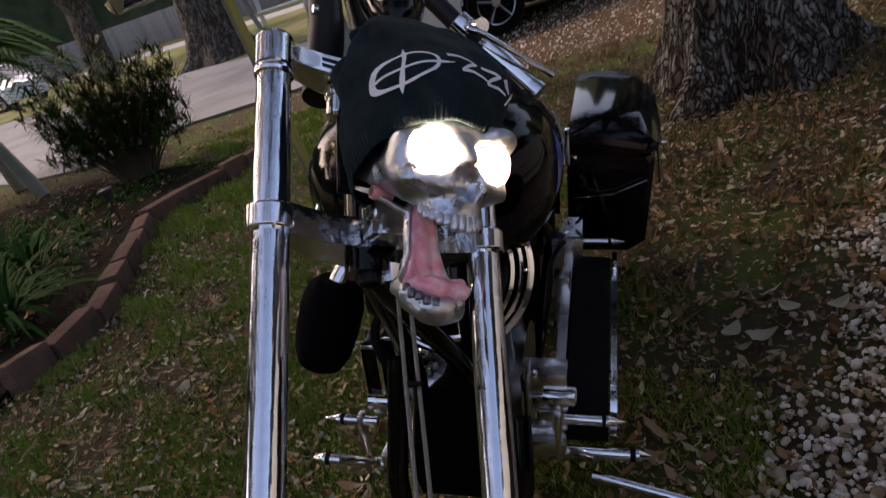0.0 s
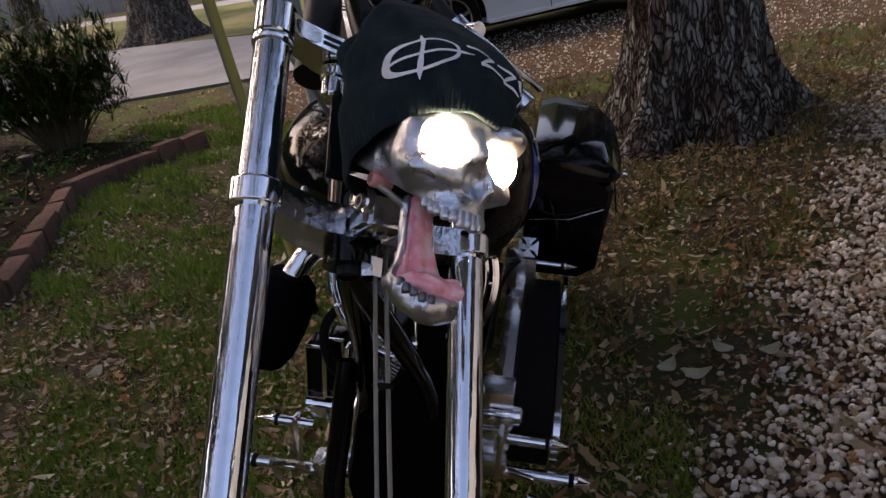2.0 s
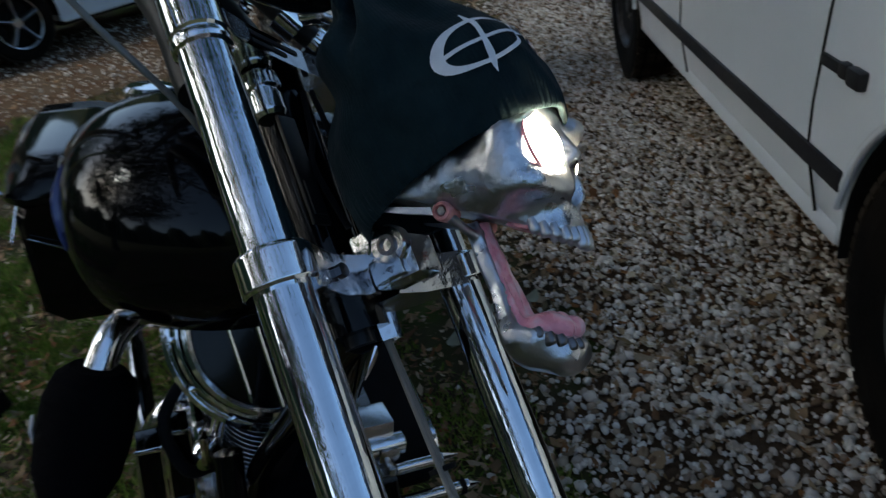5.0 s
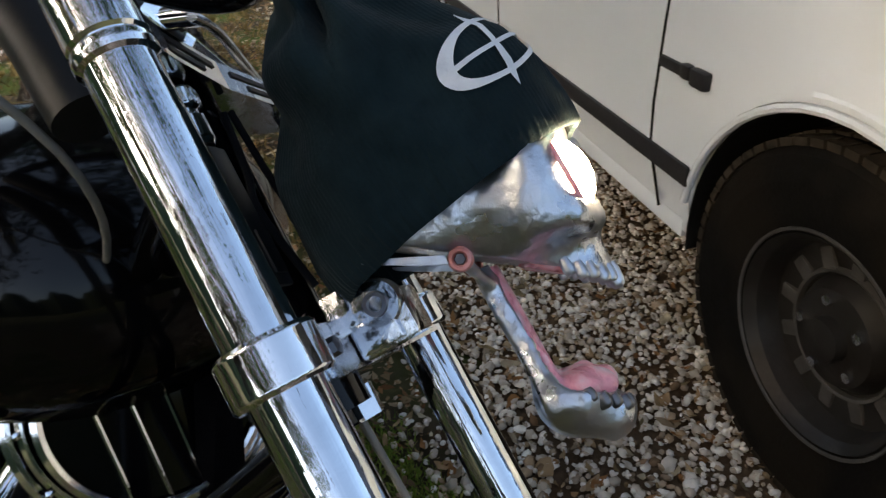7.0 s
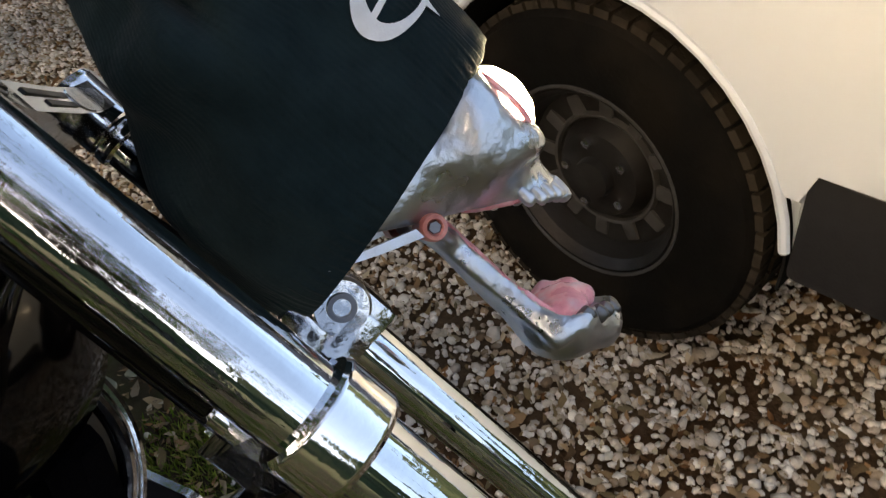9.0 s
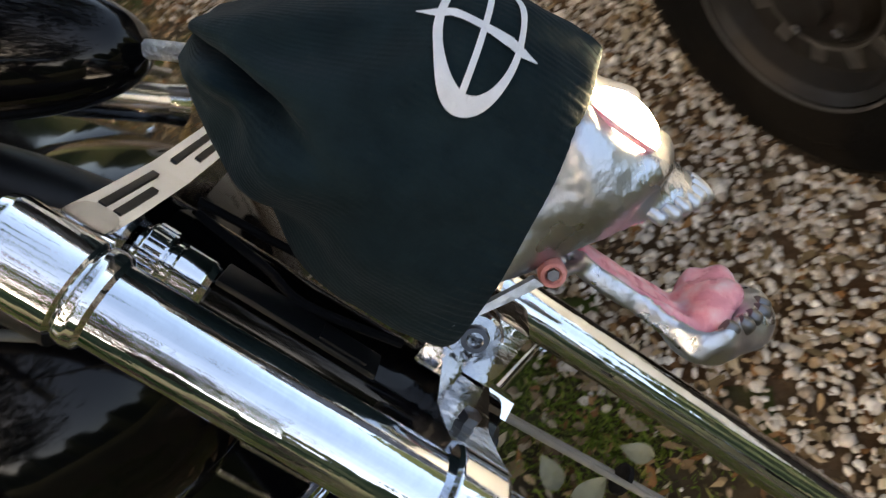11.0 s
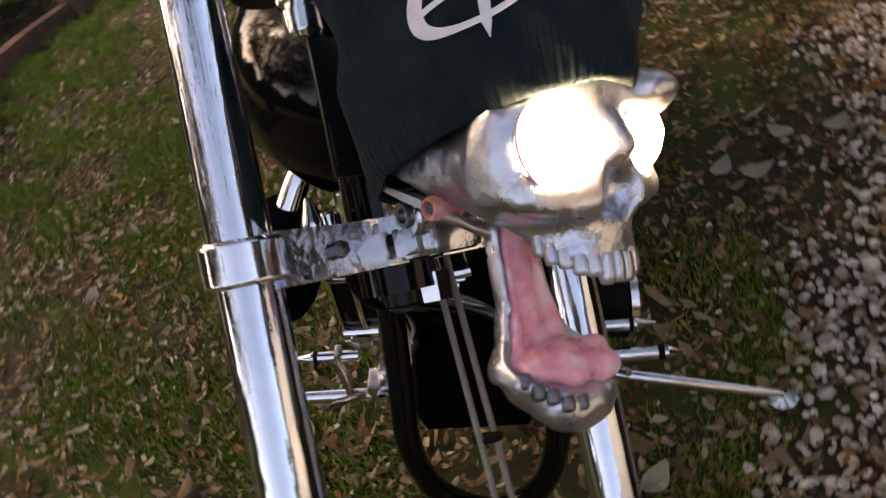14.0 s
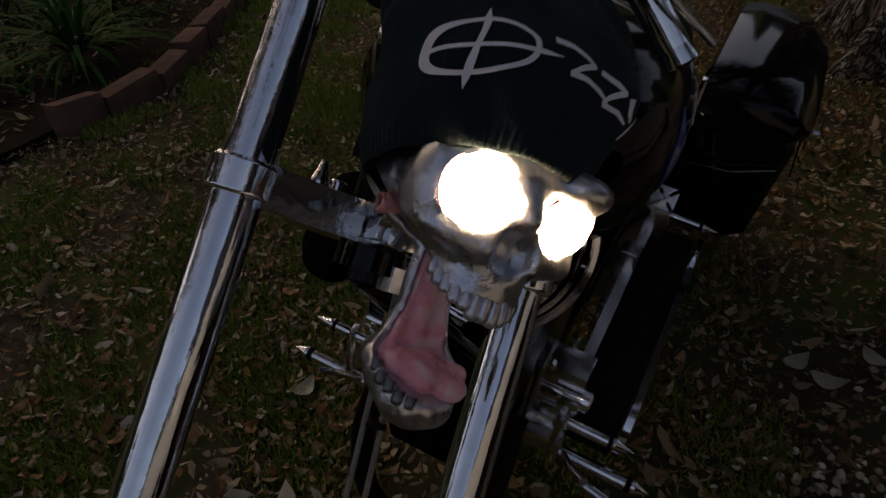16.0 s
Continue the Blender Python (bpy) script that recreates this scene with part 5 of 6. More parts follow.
head = part("headlight", surface(face_solid, (-0.078, -0.21, -0.062), (0.078, 0.012, 0.122), 0.0024), SKULL_METAL, bike, "polished cast aluminium bone-face headlight shell", smooth=60, m=HEAD)
for sx in (-1, 1):
    lamp_dir = (H_FRONT + H_LEFT * 0.12 - H_UP * 0.6 if sx > 0 else H_FRONT - H_LEFT * 0.12).normalized()
    eye = HEAD @ Vector((0.039, -0.162, 0.021) if sx > 0 else (-0.0355, -0.165, 0.021))
    k = 0.9 if sx > 0 else 1.0
    part("lamp", lathe([(h, r * k) for h, r in ((0.0, 0.0), (0.0, 0.0235), (0.005, 0.0228), (0.011, 0.0165), (0.0145, 0.008), (0.0155, 0.0))], eye, lamp_dir, 32), LENS, head, "lit warm white lamp")
    part("lamp_bezel", lathe([(-0.001, 0.0236), (0.0005, 0.0248), (0.0018, 0.0251), (0.0023, 0.0246), (0.0018, 0.0236)], eye, lamp_dir, 32), PINK, head, "pink painted rim of the eye")
    part("cheek_boss", lathe([(-0.02, 0.007), (-0.004, 0.0076), (0.0, 0.0076), (0.003, 0.0066), (0.0035, 0.0046), (0.001, 0.0035), (0.0005, 0.0)], HEAD @ Vector((sx * 0.054, -0.086, 0.006)), H_LEFT * sx, 24), HINGE_RED, head, "worn red painted hinge boss")
    part("hinge_screw", lathe([(0.0, 0.0), (0.0012, 0.0038), (0.002, 0.0032), (0.002, 0.0)], HEAD @ Vector((sx * 0.0545, -0.086, 0.006)), H_LEFT * sx, 6), DARK_METAL, head, "dark hinge screw")
    part("side_strap", loft([[HEAD @ Vector((sx * 0.052 + o, y, z + h)) for o, h in ((-0.003, -w), (0.003, -w), (0.0036, 0.0), (0.003, w), (-0.003, w))] for y, z, w in ((-0.034, 0.033, 0.0012), (-0.045, 0.027, 0.002), (-0.06, 0.019, 0.0028), (-0.079, 0.0095, 0.003))]), SKULL_METAL, head, "polished side strap of the headlight", smooth=25)


def tooth_geo(w, d, h):
    """One rounded peg tooth, a little narrower at the neck."""
    rings = []
    for u, k in ((-0.5, 0.55), (-0.42, 0.85), (-0.2, 1.0), (0.2, 0.96), (0.5, 0.78)):
        rings.append([Vector((w * 0.5 * k * math.copysign(abs(math.cos(a)) ** 0.7, math.cos(a)), d * 0.5 * k * math.copysign(abs(math.sin(a)) ** 0.7, math.sin(a)), u * h)) for a in [2 * math.pi * i / 14 for i in range(14)]])
    return loft(rings)


for k in range(14):
    a = radians(-84.5 + 13 * k)
    y = -0.136 - 0.0285 * math.cos(a)
    front = abs(k - 6.5) < 2
    w, h = (0.009, 0.0165) if front else (0.0075, 0.0115)
    c = Vector((0.0315 * math.sin(a), y, mouth_z(y) - 0.0025 * front + h / 2 - 0.001 * (k % 2)))
    part("tooth", moved(tooth_geo(w, 0.009, h), HEAD @ Matrix.Translation(c) @ Matrix.Rotation(-a + 0.06 * math.sin(k * 2.3), 4, "Z") @ Matrix.Rotation(0.12, 4, "X")), SKULL_METAL, head, smooth=60)
part("palate", surface(lambda X, Y, Z: np.maximum(d_ball(X, Y, Z, (0, -0.132, -0.022), (0.028, 0.028, 0.014)), (mouth_z(Y) + 0.002 - Z) / 1.23), (-0.04, -0.17, -0.05), (0.04, -0.09, 0.0), 0.0035), PINK, head, "pink painted roof of the mouth", m=HEAD)

JAW_Z = (-0.1, -0.09, -0.078, -0.055, -0.012, 0.006)
JAW_W = (0.037, 0.036, 0.0275, 0.0205, 0.0165, 0.015)


def trough(X, Y, Z, inset, y0, y1, r):
    """A flat bar that widens downwards, rounded at its edges."""
    w = np.interp(Z, JAW_Z, JAW_W) - inset
    qx, qy = np.abs(X) - w + r, np.abs(Y - (y0 + y1) / 2) - abs(y1 - y0) / 2 + r
    return np.minimum(np.maximum(qx, qy), 0) + np.hypot(np.maximum(qx, 0), np.maximum(qy, 0)) - r


def jaw_solid(X, Y, Z):
    A = np.abs(X)
    d = np.maximum(trough(X, Y, Z, 0.0, -0.086, -0.0995, 0.004), np.maximum(Z + 0.002, -Z - 0.098))
    d = carve(d, np.maximum(trough(X, Y, Z, 0.0042, -0.094, -0.11, 0.002), -Z - 0.09), 0.002)
    d = blend(d, d_rod(A, Y, Z, (0.046, -0.087, 0.003), (0.019, -0.092, -0.012), 0.0038), 0.006)
    bowl = d_ball(X, Y, Z, (0, -0.106, -0.099), (0.0375, 0.0265, 0.027))
    bowl = blend(bowl, d_ball(X, Y, Z, (0, -0.1185, -0.1165), (0.0285, 0.0185, 0.0185)), 0.006)
    bowl = carve(bowl, d_ball(X, Y, Z, (0, -0.111, -0.087), (0.034, 0.024, 0.021)), 0.003)
    bowl = np.maximum(bowl, (Z + 0.068 - 0.85 * (Y + 0.08)) / 1.31)
    d = blend(d, bowl, 0.007)
    return d + 0.0007 * lumps(X, Y, Z, 95, 2) + 0.0004 * lumps(X, Y, Z, 260, 1)


JAW = HEAD @ Matrix.Translation((-0.004, 0, 0))
part("jaw", surface(jaw_solid, (-0.062, -0.15, -0.145), (0.062, -0.066, 0.014), 0.0023), SKULL_METAL, head, "hanging cast aluminium lower jaw", smooth=60, m=JAW)


def tongue_solid(X, Y, Z):
    ridge = 0.0016 * np.cos(X * 330 + 0.6) * np.clip((Z + 0.1) / 0.02, 0, 1)
    d = np.maximum(trough(X, Y + ridge, Z, 0.0048, -0.092, -0.1015, 0.003), np.maximum(Z + 0.004, -Z - 0.09))
    d = blend(d, d_ball(X, Y, Z, (0.001, -0.107, -0.096), (0.03, 0.0205, 0.013)), 0.006)
    d = blend(d, d_ball(X, Y, Z, (0.018, -0.126, -0.102), (0.0135, 0.0105, 0.0095)), 0.004)
    d = blend(d, d_ball(X, Y, Z, (-0.003, -0.123, -0.1015), (0.011, 0.0105, 0.009)), 0.004)
    d = blend(d, d_ball(X, Y, Z, (0.026, -0.114, -0.094), (0.008, 0.012, 0.009)), 0.003)
    d = carve(d, d_rod(X, Y, Z, (0.006, -0.11, -0.02), (0.008, -0.125, -0.086), 0.0035), 0.003)
    return d + 0.0006 * lumps(X, Y, Z, 190, 1)


part("tongue", surface(tongue_solid, (-0.045, -0.148, -0.122), (0.05, -0.076, 0.0), 0.0021), PINK, head, "glossy pink painted tongue", smooth=60, m=JAW)
for k in range(5):
    a = radians(-80 + 15 * k)
    y = -0.107 - 0.026 * math.cos(a)
    c = Vector((0.033 * math.sin(a), y, -0.0725 + 0.85 * (y + 0.08) - 0.0012 * (k % 2)))
    part("lower_tooth", moved(tooth_geo(0.0112 - 0.0008 * (k % 3), 0.0085, 0.0085 + 0.001 * (k % 2)), JAW @ Matrix.Translation(c) @ Matrix.Rotation(-a + 0.1 * math.sin(k * 1.7), 4, "Z")), DARK_METAL, head, "dull grey lower tooth", smooth=60)
part("mount_block", join(box(0.04, 0.044, 0.034, (0.0, -0.022, -0.002), 0.005, FORK), box(0.05, 0.02, 0.03, (0.0, -0.003, 0.016), 0.004, FORK)), CAST_CHROME, head, "pitted chrome mounting block")
part("mount_lug", join(lathe([(-0.006, 0.0), (-0.006, 0.015), (-0.004, 0.0165), (0.004, 0.0165), (0.006, 0.015), (0.006, 0.0)], fk(-0.0215, -0.028, 0.01), -F_LEFT, 32), box(0.012, 0.03, 0.02, (-0.0215, -0.02, -0.006), 0.002, FORK)), CAST_CHROME, head, "round-ended pitted chrome lug")
part("socket", lathe([(0.0, 0.0085), (0.0025, 0.008), (0.0025, 0.0052), (-0.001, 0.0048), (-0.001, 0.0)], fk(-0.0275, -0.028, 0.01), -F_LEFT, 24), DARK_METAL, head)

# ---- knitted cap pulled over the headlight ----
# rings of (height, middle back, half width, half depth, middle sideways)
CAP = []
for z, front, back, left, right in ((0.040, -0.192, -0.003, 0.071, -0.067), (0.046, -0.193, 0.0, 0.076, -0.07), (0.062, -0.194, 0.004, 0.084, -0.074), (0.09, -0.193, 0.003, 0.094, -0.078), (0.12, -0.185, -0.006, 0.104, -0.078), (0.15, -0.163, -0.019, 0.114, -0.078),
                                    (0.175, -0.141, -0.033, 0.117, -0.075), (0.195, -0.126, -0.046, 0.105, -0.064), (0.210, -0.112, -0.053, 0.088, -0.05), (0.222, -0.1, -0.06, 0.064, -0.03), (0.228, -0.086, -0.07, 0.032, 0.0)):
    CAP.append((z, (front + back) / 2, (left - right) / 2, (back - front) / 2, (left + right) / 2))


def cap_at(theta, z, off=0.0):
    """A place on the cap: theta from the front, positive to the bike's left."""
    zs = [c[0] for c in CAP]
    row = [float(np.interp(z, zs, [c[i] for c in CAP])) for i in range(1, 5)]
    y, rx, ry, x = row
    t = max(0.0, (z - 0.06) / 0.15)
    fold = 0.005 * t * math.sin(3 * theta + 9 * z / 0.2 + 0.6) + 0.003 * t * math.sin(7 * theta + 14 * z / 0.2) + 0.0012 * math.sin(11 * theta + 60 * z)
    fold -= 0.009 * max(0.0, math.cos(theta + 1.9)) ** 6 * math.exp(-((z - 0.178) / 0.012) ** 2)
    # slack cloth on the right: a crease running down from the crown with puffed cloth on both sides, and soft dents
    th = theta if theta <= math.pi else theta - 2 * math.pi
    across = (th + 1.4 + 4.0 * (0.2 - z)) * 0.085
    reach = math.exp(-((z - 0.178) / 0.034) ** 2)
    fold -= 0.016 * reach * math.exp(-(across / 0.0065) ** 2)
    fold += 0.007 * reach * math.exp(-((across - 0.02) / 0.012) ** 2) + 0.006 * reach * math.exp(-((across + 0.02) / 0.013) ** 2)
    right = max(0.0, math.cos(th + 1.75)) ** 2
    fold += 0.0035 * right * math.sin(z * 95 + 3.2 * th) * min(1.0, max(0.0, (z - 0.06) / 0.04))
    fold -= 0.0045 * math.sin(5 * th + 0.8) * math.exp(-((z - 0.115) / 0.03) ** 2)
    fold += 0.00035 * math.sin(90 * theta) * max(0.0, min(1.0, (0.058 - z) / 0.006))
    k = 1 + (fold + off) / max(0.02, 0.5 * (rx + ry))
    # the brim runs lower at the back than over the brow
    drop = -0.012 * (0.5 - 0.5 * math.cos(theta)) * max(0.0, 1 - (z - 0.04) / 0.06) + 0.008 * math.cos(theta) * max(0.0, 1 - (z - 0.04) / 0.06)
    return Vector((x + math.sin(theta) * rx * k, y - math.cos(theta) * ry * k, z + drop))


def cap_geo():
    n = 540
    zs = list(np.linspace(0.040, 0.2275, 70))
    rings = [[cap_at(2 * math.pi * i / n, z) for i in range(n)] for z in zs]
    inner = [[cap_at(2 * math.pi * i / n, z, -0.004) for i in range(n)] for z in (0.040, 0.05, 0.07)]
    rolled = [[cap_at(2 * math.pi * i / n, 0.0385, -0.002) for i in range(n)]]
    return loft(inner[::-1] + rolled + rings, caps=False), n, len(inner) + 1 + len(zs)


cg, cn, crows = cap_geo()
cg[1].append([(crows - 1) * cn + i for i in range(cn)])
cap = part("knit_cap", cg, KNIT, None, smooth=60, m=FORK)
tagged(cap, "black knitted wool cap with a white print pulled over the headlight", "knit cap")
uv = cap.data.uv_layers.new(name="ribs")
for poly in cap.data.polygons:
    for li in poly.loop_indices:
        vi = cap.data.loops[li].vertex_index
        uv.data[li].uv = ((vi % cn) / cn * 8, (vi // cn) / crows)


def print_strip(points, widths, name="print"):
    """A flat printed stroke that follows the cloth; points are (angle in degrees, height)."""
    vs, fs = [], []
    fine = [i / 6 for i in range(6 * (len(points) - 1) + 1)]
    widths = [float(np.interp(u, range(len(widths)), widths)) for u in fine]
    p = [Vector((float(np.interp(u, range(len(points)), [q[0] for q in points])), float(np.interp(u, range(len(points)), [q[1] for q in points])), 0)) for u in fine]
    for i, q in enumerate(p):
        d = p[min(i + 1, len(p) - 1)] - p[max(i - 1, 0)]
        d = Vector((d.x * 0.0014, d.y, 0)).normalized()
        nrm = Vector((-d.y / 0.0014, d.x, 0))
        for s in (-1, 0, 1):
            w = q + nrm * (s * widths[i] / 2)
            vs.append(cap_at(radians(w.x), w.y, 0.0015 if s else 0.0018))
    for i in range(len(p) - 1):
        for k in range(2):
            a = i * 3 + k
            fs.append([a, a + 3, a + 4, a + 1])
    part(name, (vs, fs), PRINT, cap, "white printed mark", m=FORK, smooth=60)


oc, orx, orz, ozc = -39.0, 23.0, 0.0195, 0.1045
ring, rw = [], []
for k in range(49):
    a = 2 * math.pi * k / 48
    ring.append((oc + orx * math.cos(a), ozc + orz * math.sin(a) + 0.0085 * math.cos(a)))
    rw.append(0.0034 + 0.0056 * max(0, -math.cos(a)) ** 3)
print_strip(ring, rw)
print_strip([(-40.5, 0.0735), (-40.3, 0.082), (-39.5, 0.092), (-38.5, ozc), (-37.5, 0.1145), (-37, 0.1255), (-36.5, 0.1345)], [0.0004, 0.0045, 0.005, 0.0034, 0.0034, 0.0046, 0.0004])
print_strip([(oc - 24, ozc - 0.0085), (oc - 12, ozc - 0.004), (oc, ozc), (oc + 14, ozc + 0.005), (oc + 26, ozc + 0.009), (oc + 34, ozc + 0.011)], [0.0034, 0.003, 0.0028, 0.0028, 0.0034, 0.0004])
for pts in ([(-10, 0.125), (-2, 0.126), (7, 0.124), (12, 0.122)], [(12, 0.122), (5, 0.115), (0, 0.108)], [(0, 0.108), (9, 0.109), (18, 0.107), (24, 0.103)],
            [(16, 0.121), (25, 0.119), (31, 0.116)], [(31, 0.116), (25, 0.108), (21, 0.1)], [(21, 0.1), (31, 0.101), (39, 0.097)],
            [(35, 0.115), (38, 0.106), (42, 0.101)], [(51, 0.112), (46, 0.101), (42, 0.086)]):
    print_strip(pts, [0.0045] + [0.0038] * (len(pts) - 2) + [0.002])

# ---- tank, frame, seat ----
TANK = [(-0.13, 0.03, 0.02, 0.50), (-0.12, 0.08, 0.06, 0.50), (-0.08, 0.15, 0.11, 0.50), (-0.02, 0.2, 0.14, 0.498), (0.06, 0.218, 0.155, 0.495), (0.15, 0.222, 0.158, 0.49), (0.25, 0.21, 0.148, 0.48), (0.35, 0.19, 0.125, 0.465), (0.45, 0.13, 0.09, 0.45), (0.53, 0.06, 0.045, 0.43)]
TX = -0.03
rings = []
for y, hw, hh, zc in TANK:
    r = []
    for i in range(40):
        a = 2 * math.pi * i / 40
        cx, cz = math.cos(a), math.sin(a)
        r.append(bd(TX + hw * math.copysign(abs(cx) ** 0.8, cx), y, zc + hh * math.copysign(abs(cz) ** 0.8, cz)))
    rings.append(r)
tank = part("fuel_tank", loft(rings), GLOSS_BLACK, bike, "glossy black fuel tank with pinstripes", smooth=50)


def on_tank(y, a, off=0.002):
    hw, hh, zc = (float(np.interp(y, [t[0] for t in TANK], [t[i] for t in TANK])) for i in (1, 2, 3))
    cx, cz = math.cos(a), math.sin(a)
    return bd(TX + (hw + off) * math.copysign(abs(cx) ** 0.8, cx), y, zc + (hh + off) * math.copysign(abs(cz) ** 0.8, cz))


for sgn in (0, 1):
    for j, (y0, a0, y1, a1) in enumerate(((0.16, 0.35, 0.22, -0.2), (0.18, 0.3, 0.25, 0.0), (0.2, 0.45, 0.27, 0.1), (0.15, 0.12, 0.28, 0.25), (0.17, -0.05, 0.3, 0.12))):
        pts = [on_tank(y0 + (y1 - y0) * k / 6, (math.pi - (a0 + (a1 - a0) * k / 6)) if sgn else a0 + (a1 - a0) * k / 6) for k in range(7)]
        part("pinstripe", tube(pts, 0.0018, 5), SILVER_STRIPE, tank, "silver pinstripe")
    pts = [on_tank(0.05 + 0.05 * k / 6, (math.pi - (-0.12 + 0.5 * k / 6)) if sgn else -0.12 + 0.5 * k / 6, 0.0012) for k in range(7)]
    part("flame_stripe", tube(pts, [0.001, 0.004, 0.007, 0.008, 0.006, 0.003, 0.001], 6), BLUE, tank, "blue flame stripe")
for y in (0.2, 0.36):
    part("filler_cap", lathe([(0, 0.035), (0.012, 0.036), (0.018, 0.03), (0.02, 0.0)], bd(TX - 0.09 if y < 0.3 else TX + 0.09, y, 0.62 if y < 0.3 else 0.565), b_up, 24), CHROME, tank)
part("seat", loft([[bd(hw * math.cos(a), y, z + hh * math.sin(a)) for a in [2 * math.pi * i / 24 for i in range(24)]] for y, hw, hh, z in ((0.46, 0.06, 0.03, 0.42), (0.52, 0.12, 0.05, 0.38), (0.7, 0.16, 0.05, 0.3), (0.85, 0.13, 0.05, 0.3), (1.0, 0.08, 0.04, 0.34), (1.08, 0.03, 0.02, 0.35))]), RUBBER, bike, "black leather seat")
stem_low, stem_up = fk(0, 0.045, -0.04), fk(0, 0.045, 0.2)
part("neck", tube([stem_low, stem_up], 0.03, 20), GLOSS_BLACK, bike)
for sx in (-1, 1):
    part("down_tube", tube(smooth_path([stem_low, bd(sx * 0.05, -0.12, 0.2), bd(sx * 0.085, -0.04, -0.02), bd(sx * 0.09, 0.06, -0.14), bd(sx * 0.09, 0.5, -0.15), bd(sx * 0.1, 0.8, -0.02)], 6), 0.0165, 14), GLOSS_BLACK, bike, "black frame tube")
    part("top_tube", tube(smooth_path([stem_up - f_up * 0.03, bd(sx * 0.03, 0.1, 0.36), bd(sx * 0.05, 0.5, 0.3), bd(sx * 0.09, 0.85, -0.0)], 6), 0.0165, 14), GLOSS_BLACK, bike)
disc_c, disc_n = bd(0.0, -0.012, 0.352), (b_up * 0.42 - b_back * 0.9 - b_left * 0.08).normalized()
disc_u = (b_up - disc_n * b_up.dot(disc_n)).normalized()
front_cover = part("front_cover", lathe([(0.028, 0.0), (0.026, 0.112), (0.012, 0.125), (0.0, 0.14), (-0.02, 0.14), (-0.03, 0.05), (-0.03, 0.0)], disc_c, disc_n, 56), GLOSS_BLACK, bike, "glossy black round air cleaner cover with chrome ribs")
for r0, h, w in ((0.118, 0.031, 0.006), (0.132, 0.016, 0.004), (0.145, 0.003, 0.006)):
    part("cover_ring", lathe([(h - 0.008, r0 - 0.004), (h - 0.006, r0 + w), (h + 0.002, r0 + w), (h + 0.005, r0), (h + 0.003, r0 - 0.005)], disc_c, disc_n, 64), CHROME, front_cover, "chrome ring")
for k in range(12):
    a = 2 * math.pi * k / 12
    part("cover_screw", lathe([(0.008, 0.004), (0.014, 0.004), (0.015, 0.0)], disc_c + (b_left * math.cos(a) + disc_u * math.sin(a)) * 0.136, disc_n, 8), CHROME, front_cover)
rib_dir = (b_left * 0.22 - disc_u).normalized()
rib_side = disc_n.cross(rib_dir).normalized()
for k, o in enumerate((-0.064, -0.028, 0.008, 0.044)):
    hl = math.sqrt(0.116 ** 2 - o * o)
    c = disc_c + disc_n * 0.03 + rib_side * (o if rib_side.dot(b_left) > 0 else -o)
    part("rib", tube([c - rib_dir * hl, c, c + rib_dir * hl], 0.003, 8), CHROME, front_cover, "thin chrome rib")
part("front_plate", loft([[bd(x, y, u) for x, y in ((x0, -0.075), (x0 + 0.01, -0.1), (x1 - 0.01, -0.1), (x1, -0.075), (x1 - 0.01, -0.04), (x0 + 0.01, -0.04))] for u, x0, x1 in ((0.4, 0.03, 0.075), (0.26, 0.02, 0.08), (0.16, -0.02, 0.09), (0.1, -0.08, 0.095), (-0.06, -0.1, 0.11), (-0.1, -0.09, 0.1))]), CLOTH, bike, "black front cover between the frame tubes")
part("chin_bar", tube(smooth_path([bd(-0.088, -0.1, 0.22), bd(-0.09, -0.15, 0.1), bd(-0.09, -0.19, 0.0), bd(-0.06, -0.205, -0.11), bd(0.025, -0.21, -0.17), bd(0.1, -0.205, -0.11), bd(0.13, -0.18, 0.0), bd(0.125, -0.12, 0.12)], 6), 0.019, 14), GLOSS_BLACK, bike, "black rounded frame bow ahead of the engine")
# rear wheel and fender
RW = bd(0, 0.92, 0.0)
RR = 0.31
rz = (RW.z - 0.0) / (b_up.z)
rear = part("rear_wheel", lathe([(0.06, RR - 0.09), (0.08, RR - 0.06), (0.085, RR - 0.03), (0.07, RR - 0.004), (0.03, RR), (-0.03, RR), (-0.07, RR - 0.004), (-0.085, RR - 0.03), (-0.08, RR - 0.06), (-0.06, RR - 0.09)], RW, b_left, 56), TYRE, bike, "wide black rear tyre")
part("rim", lathe([(0.06, RR - 0.088), (0.05, RR - 0.11), (0.01, RR - 0.15), (0.01, 0.05), (0.05, 0.045), (0.05, 0.0), (-0.05, 0.0), (-0.05, 0.045), (-0.01, 0.05), (-0.01, RR - 0.15), (-0.05, RR - 0.11), (-0.06, RR - 0.088)], RW, b_left, 40), SATIN_BLACK, rear)
fr = []
for k in range(21):
    a = radians(-20 + 9.5 * k)
    d = b_up * math.sin(a) - b_back * math.cos(a) * -1
    fr.append([RW + d * r + b_left * x for x, r in ((-0.1, 0.315), (-0.085, 0.34), (0, 0.35), (0.085, 0.34), (0.1, 0.315), (0.08, 0.335), (0, 0.343), (-0.08, 0.335))])
part("rear_fender", loft(fr), GLOSS_BLACK, bike, "glossy black rear fender")
